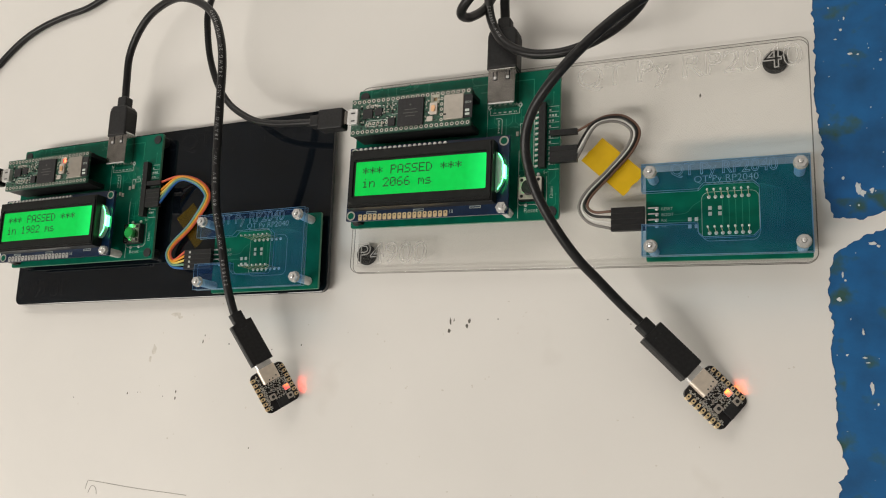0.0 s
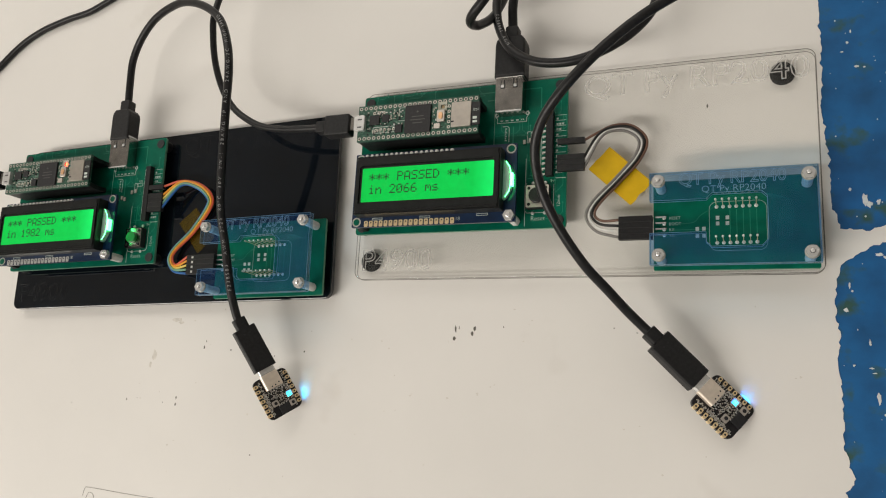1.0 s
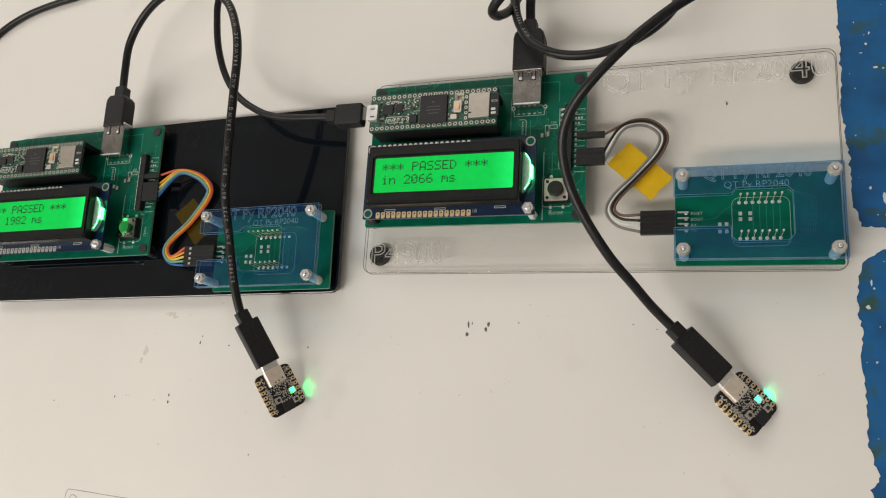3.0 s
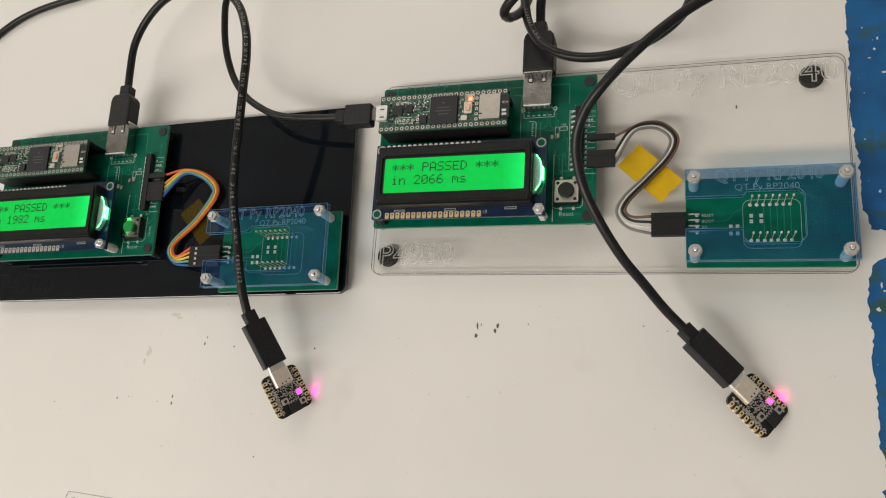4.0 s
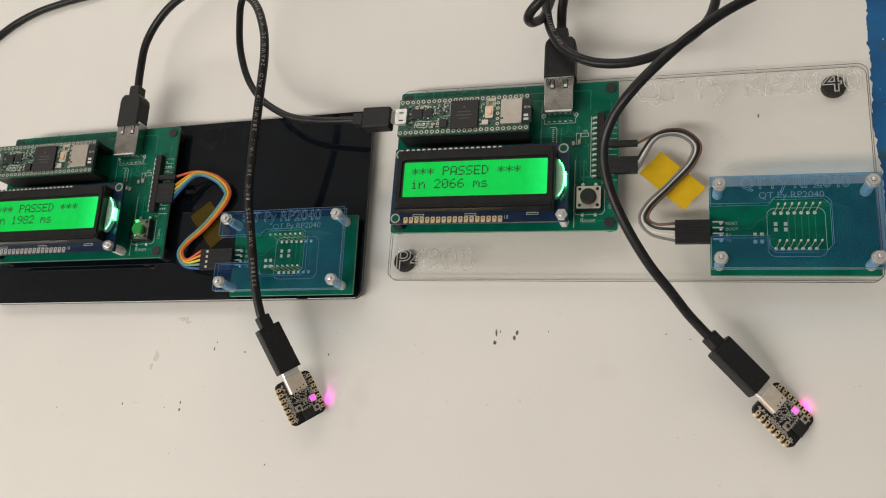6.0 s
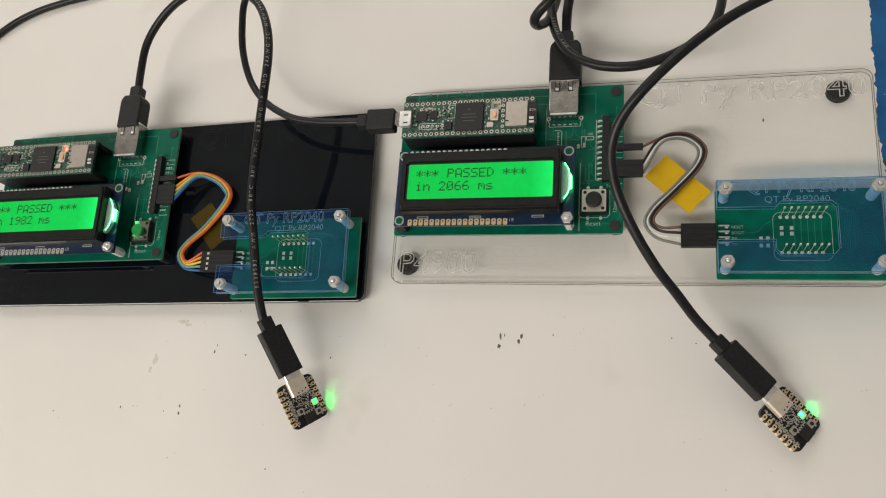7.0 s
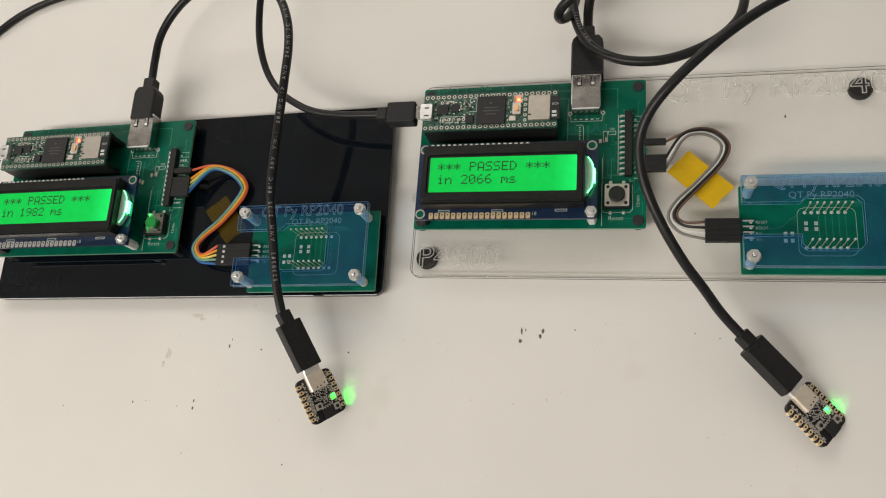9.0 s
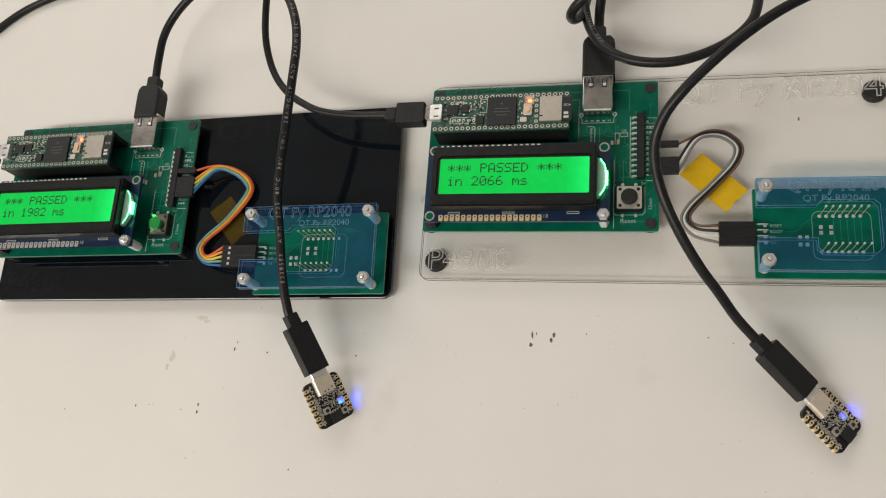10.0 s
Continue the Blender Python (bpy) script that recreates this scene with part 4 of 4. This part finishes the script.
    # the lamp's stand-in: a wheel of coloured light that turns inside the board, under a window with a pale rim
    # this rim is added: its walls catch the coloured light as a halo
    part("halo_rim", funnel(LX, LY, 1.12, 1.4, 0.8, 1.2, 1.55), CERAMIC, b, "pale rim added to catch the lamp light as a halo")
    wheel = part("colour_wheel", disc(0, 0, 8.0, -0.38, 0.38, 0, 64), WHEEL, b, "turning wheel of rainbow light that stands in for the lamp")
    wheel.data.materials.append(WHEEL_EDGE)
    for p in wheel.data.polygons:
        p.material_index = 1 if abs(p.normal.z) < 0.5 else 0
    return wheel, pose(0.65 * MM, 0, 0)


wheel_a, wheel_at = tiny_board(QA, "tiny black circuit board with gold edge contacts and lit lamp")
wheel_b, wheel_at = tiny_board(QB, "tiny black circuit board with gold edge contacts and lit lamp")


# ---- USB cables ----
def cable(label, group="usb cables"):
    return thing("usb_cable", 0, 0, 0, 0, label, "cable", group)


def c_plug(cb, m, droop):
    """The small oblong plug in a board's socket, in the board's frame; returns where its cord leaves."""
    zc = 2.4
    tip = slab_y(-4.15, 4.15, zc - 1.2, zc + 1.2, 10.9, 15.0, 1.1)
    part("plug_tip", tip, STEEL, cb, "bare metal plug tip", m)
    m = m @ pose(0, 11 * MM, zc * MM, -droop) @ pose(0, -11 * MM, -zc * MM)
    zc = 2.0
    plug = part("plug", slab_y(-5.5, 5.5, zc - 2.9, zc + 2.9, 13.6, 35.6, 1.0, 0.6), BLACK, cb, "black moulded plug", m)
    part("strain_relief", slab_y(-3.2, 3.2, zc - 2.4, zc + 2.4, 35.6, 41.0, 1.4, 0.4), BLACK, cb, "", m)
    for x in (-1.2, 1.4):
        part("mould_dimple", disc(x, 32.5, 0.45, zc + 2.9, zc + 2.93, 0, 10), CHIP, plug)
    return [m @ (Vector((0, y, zc)) * MM) / MM for y in (38.0, 42.0, 46.0)]


def a_plug(cb, x, y, rz, z=13.8, w=7.2, d=20.0):
    m = pose(x * MM, y * MM, 0, 0, 0, rz)
    part("plug_tip", slab(-6.0, 6.0, -8, 1, z - 2.2, z + 2.2, 0.3), STEEL, cb, "bare metal plug tip", m)
    part("plug", prism([(-w, 0), (w, 0), (w, d - 4), (w - 0.5, d - 1.8), (w - 2, d), (2 - w, d), (0.5 - w, d - 1.8), (-w, d - 4)], z - 4.3, z + 4.6, 0.9), BLACK, cb, "black moulded plug", m)
    part("strain_relief", slab(-3.1, 3.1, d - 0.2, d + 6.0, z - 2.8, z + 2.8, 1.2, 0.6), BLACK, cb, "", m)


def bent_words(text, line_pts, start, size, parent, r):
    """Printed words that follow a cord, on the side that faces up."""
    line = spline(line_pts, 1.0)
    s = [0.0]
    for a, b in zip(line, line[1:]):
        s.append(s[-1] + (b - a).length)
    bm = text_bm(text, size, thick=0.02, spacing=1.65)
    for v in bm.verts:
        d = min(max(start + v.co.x, 0), s[-1] - 0.01)
        i = next(k for k in range(len(s) - 1) if s[k + 1] >= d)
        f = (d - s[i]) / max(1e-6, s[i + 1] - s[i])
        c = line[i].lerp(line[i + 1], f)
        t = (line[min(i + 2, len(line) - 1)] - line[max(i - 1, 0)]).normalized()
        side = Vector((0.35, 0, 1)).cross(t).normalized()
        up = t.cross(side)
        a = (v.co.y - size * 0.35) / r
        v.co = c + (r + 0.04 + v.co.z) * (math.sin(a) * side + math.cos(a) * up)
    return part("printed_words", bm, PRINT, parent)


cable_a = cable("black USB cable with white print, arching over the black fixture")
a0 = c_plug(cable_a, QA, 4)
a_plug(cable_a, -303.1, 143.6, 1.5, 16.0, 6.2, 17.8)
LINE_A = [a0[0], a0[1], (-212.2, 57, 28), (-214.6, 77.7, 32.5), (-215.7, 94, 37.5), (-214.2, 110, 42), (-212.5, 126, 45.5), (-211, 144, 48.5), (-210.6, 161, 50), (-213.2, 175, 50),
          (-221, 190, 47.5), (-234, 201, 44), (-250, 208.5, 39.5), (-264, 210.5, 35), (-280, 208, 29.5), (-292.8, 201, 24), (-300.8, 190.5, 20), (-303.6, 178, 17), (-303.6, 164, 16.0)]
cord_a = part("cord", tube(LINE_A, 2.05, 14), CORD, cable_a, "black round cable jacket")
bent_words("E238583   AWM  2725  80°C  30V  VW-1  28AWG/1P  AND  24AWG/2C  HIGH SPEED", LINE_A, 17, 2.35, cable_a, 2.05)

cable_b = cable("black USB cable looping high over the clear fixture")
b0 = c_plug(cable_b, QB, 0)
LINE_B = [b0[0], b0[1], (-24.4, 47.5, 20.5), (-31.6, 55.5, 28.5), (-38.8, 63.5, 35.5), (-46.2, 74.7, 42), (-52, 86.4, 47.5), (-55.2, 97.6, 51.5), (-55.5, 106.7, 55.5), (-52, 115, 61), (-44.8, 122.6, 67),
          (-34.2, 132, 71), (-22.8, 142, 71.5), (-9, 152.5, 70), (10, 164, 66), (32, 178, 58), (60, 196, 45), (95, 220, 25), (140, 250, 3)]
part("cord", tube(LINE_B, 2.0, 14), CORD, cable_b, "black round cable jacket")

cable_c = cable("black USB cable plugged into the clear fixture's metal socket")
a_plug(cable_c, -78.6, 157.0, 0)
part("cord", tube([(-78.6, 180, 13.8), (-78.8, 186, 14.6), (-78.2, 194, 17), (-76, 206, 18), (-72, 225, 14), (-66, 260, 3)], 2.25, 14), CORD, cable_c, "black round cable jacket")

cable_d = cable("black loose cable loop lying behind the clear fixture")
LINE_D = [(-84, 222, 6), (-85.6, 200, 17), (-84.8, 188.3, 21), (-82.2, 177.5, 22.5), (-75.6, 166, 25), (-64, 158, 27.5), (-50, 155.6, 28.5), (-37, 158, 28.5), (-24.5, 164.5, 27.5), (-15.5, 173.5, 26), (-11.5, 184, 23), (-9, 202, 16), (-6, 228, 8), (-2, 255, 3)]
part("cord", tube(LINE_D, 2.15, 14), CORD, cable_d, "black round cable jacket")
bent_words("E238583  AWM", LINE_D, 40, 1.95, cable_d, 2.15)
cable_e = cable("black cable bend with white print behind the clear fixture")
LINE_E = [(-51, 208, 56), (-69, 188.5, 55.5), (-81.2, 176.2, 52.5), (-87.4, 172.4, 48.1), (-89.6, 172.6, 41.5), (-88.5, 177, 32), (-86, 190, 18), (-84, 215, 5), (-84, 250, 2.3)]
part("cord", tube(LINE_E, 2.15, 14), CORD, cable_e, "black round cable jacket")
bent_words("30V  AWG", LINE_E, 24, 1.95, cable_e, 2.15)

cable_f = cable("black micro USB cable plugged into the clear fixture's controller board")
m_f = pose(-154.8 * MM, 137.0 * MM, 0, 0, 0, 90)
part("plug_tip", slab(-3.2, 3.2, -4.5, 1, 24.9, 26.6, 0.3), SOCKET, cable_f, "bare metal plug tip", m_f)
part("plug", slab(-5.1, 5.1, 0, 13.6, 21.4, 27.8, 1.0, 0.6), BLACK, cable_f, "black moulded plug", m_f)
part("strain_relief", slab(-2.9, 2.9, 13.6, 18.6, 22.0, 27.2, 0.8, 0.5), BLACK, cable_f, "", m_f)
LINE_F = [(-170, 137.2, 24.6), (-178, 137.6, 24.2), (-192.6, 138.8, 23.2), (-206.5, 141.5, 22.6), (-217, 146.5, 22), (-227, 154, 21.5), (-235, 165, 22), (-239.6, 179, 24.5), (-240.4, 193, 28), (-239.5, 206, 30), (-236, 225, 26), (-228, 255, 8)]
part("cord", tube(LINE_F, 1.75, 14), CORD, cable_f, "thin black cable jacket")

cable_g = cable("thin black cable lying on the white table")
LINE_G = [(-470, 158, 2), (-442, 197, 2), (-427, 212, 2), (-411.5, 224, 2), (-395, 231.5, 2), (-376, 236, 2), (-360, 238.5, 2), (-346, 243.5, 2), (-300, 262, 2)]
part("cord", tube(LINE_G, 1.9, 12), CORD, cable_g, "thin black cable jacket")
cable_h = cable("black micro USB cable plugged into the black fixture's controller board")
m_h = left_m @ pose(1.8 * MM, 72 * MM, 2.2 * MM, 0, 0, 90)
part("plug_tip", slab(-3.2, 3.2, -4.5, 1, 24.9, 26.6, 0.3), SOCKET, cable_h, "bare metal plug tip", m_h)
part("plug", slab(-5.1, 5.1, 0, 13.6, 21.4, 27.8, 1.0, 0.6), BLACK, cable_h, "black moulded plug", m_h)
part("cord", tube([(-391, 121.9, 26.8), (-404, 121, 26), (-425, 120, 18), (-460, 118, 8)], 1.75, 12), CORD, cable_h, "thin black cable jacket")


# ---- what moves: the lamps' colour wheels and the blinking slides ----
HUE = [(0.0, 0.055), (0.5, -0.2), (1.0, -0.43), (1.5, -0.61), (2.0, -0.985), (2.5, -1.29), (4.0, -2.09), (4.5, -2.35), (5.0, -2.51), (5.5, -2.87), (7.0, -3.595),
       (7.5, -3.965), (8.0, -4.25), (8.5, -4.43), (9.0, -4.615), (9.5, -5.03), (10.0, -5.35)]
ON_RIGHT = "0.2 0.5 0.8 1.4 1.8 2.0 2.1 2.4 3.1 3.5 3.9 4.0 4.2 4.6 5.2 5.5 5.6 6.2 6.8 6.9 7.2 7.4 7.5 7.6 8.4 8.5 8.8 9.0 9.8 10.0"
ON_LEFT = "0.0 0.4 0.6 0.9 1.0 1.6 2.0 2.2 2.5 2.6 3.2 3.9 4.2 4.5 4.8 5.2 5.4 5.5 5.6 5.7 6.2 6.8 7.0 7.4 8.0 8.4 8.6 9.0 9.6 9.9 10.0"


def motions():
    for wheel, shift in ((wheel_a, -0.03), (wheel_b, 0.0)):
        rows = []
        for k in range(51):
            t = 0.2 * k
            h = np.interp(t, [a for a, _ in HUE], [b for _, b in HUE])
            rows.append((t, wheel_at @ pose(0, 0, 0, 0, 0, -28 - 360 * (h + shift - 0.5))))
        walk(wheel, rows)
    for slide, on in ((blink_right, ON_RIGHT), (blink_left, ON_LEFT)):
        lit = {round(float(v) * 10) for v in on.split()}
        rows = []
        for k in range(101):
            x = 49.0 if k in lit else 46.5
            rows.append((k / 10, pose(x * MM, 77.2 * MM, 23.6 * MM)))
        walk(slide, rows)


motions()
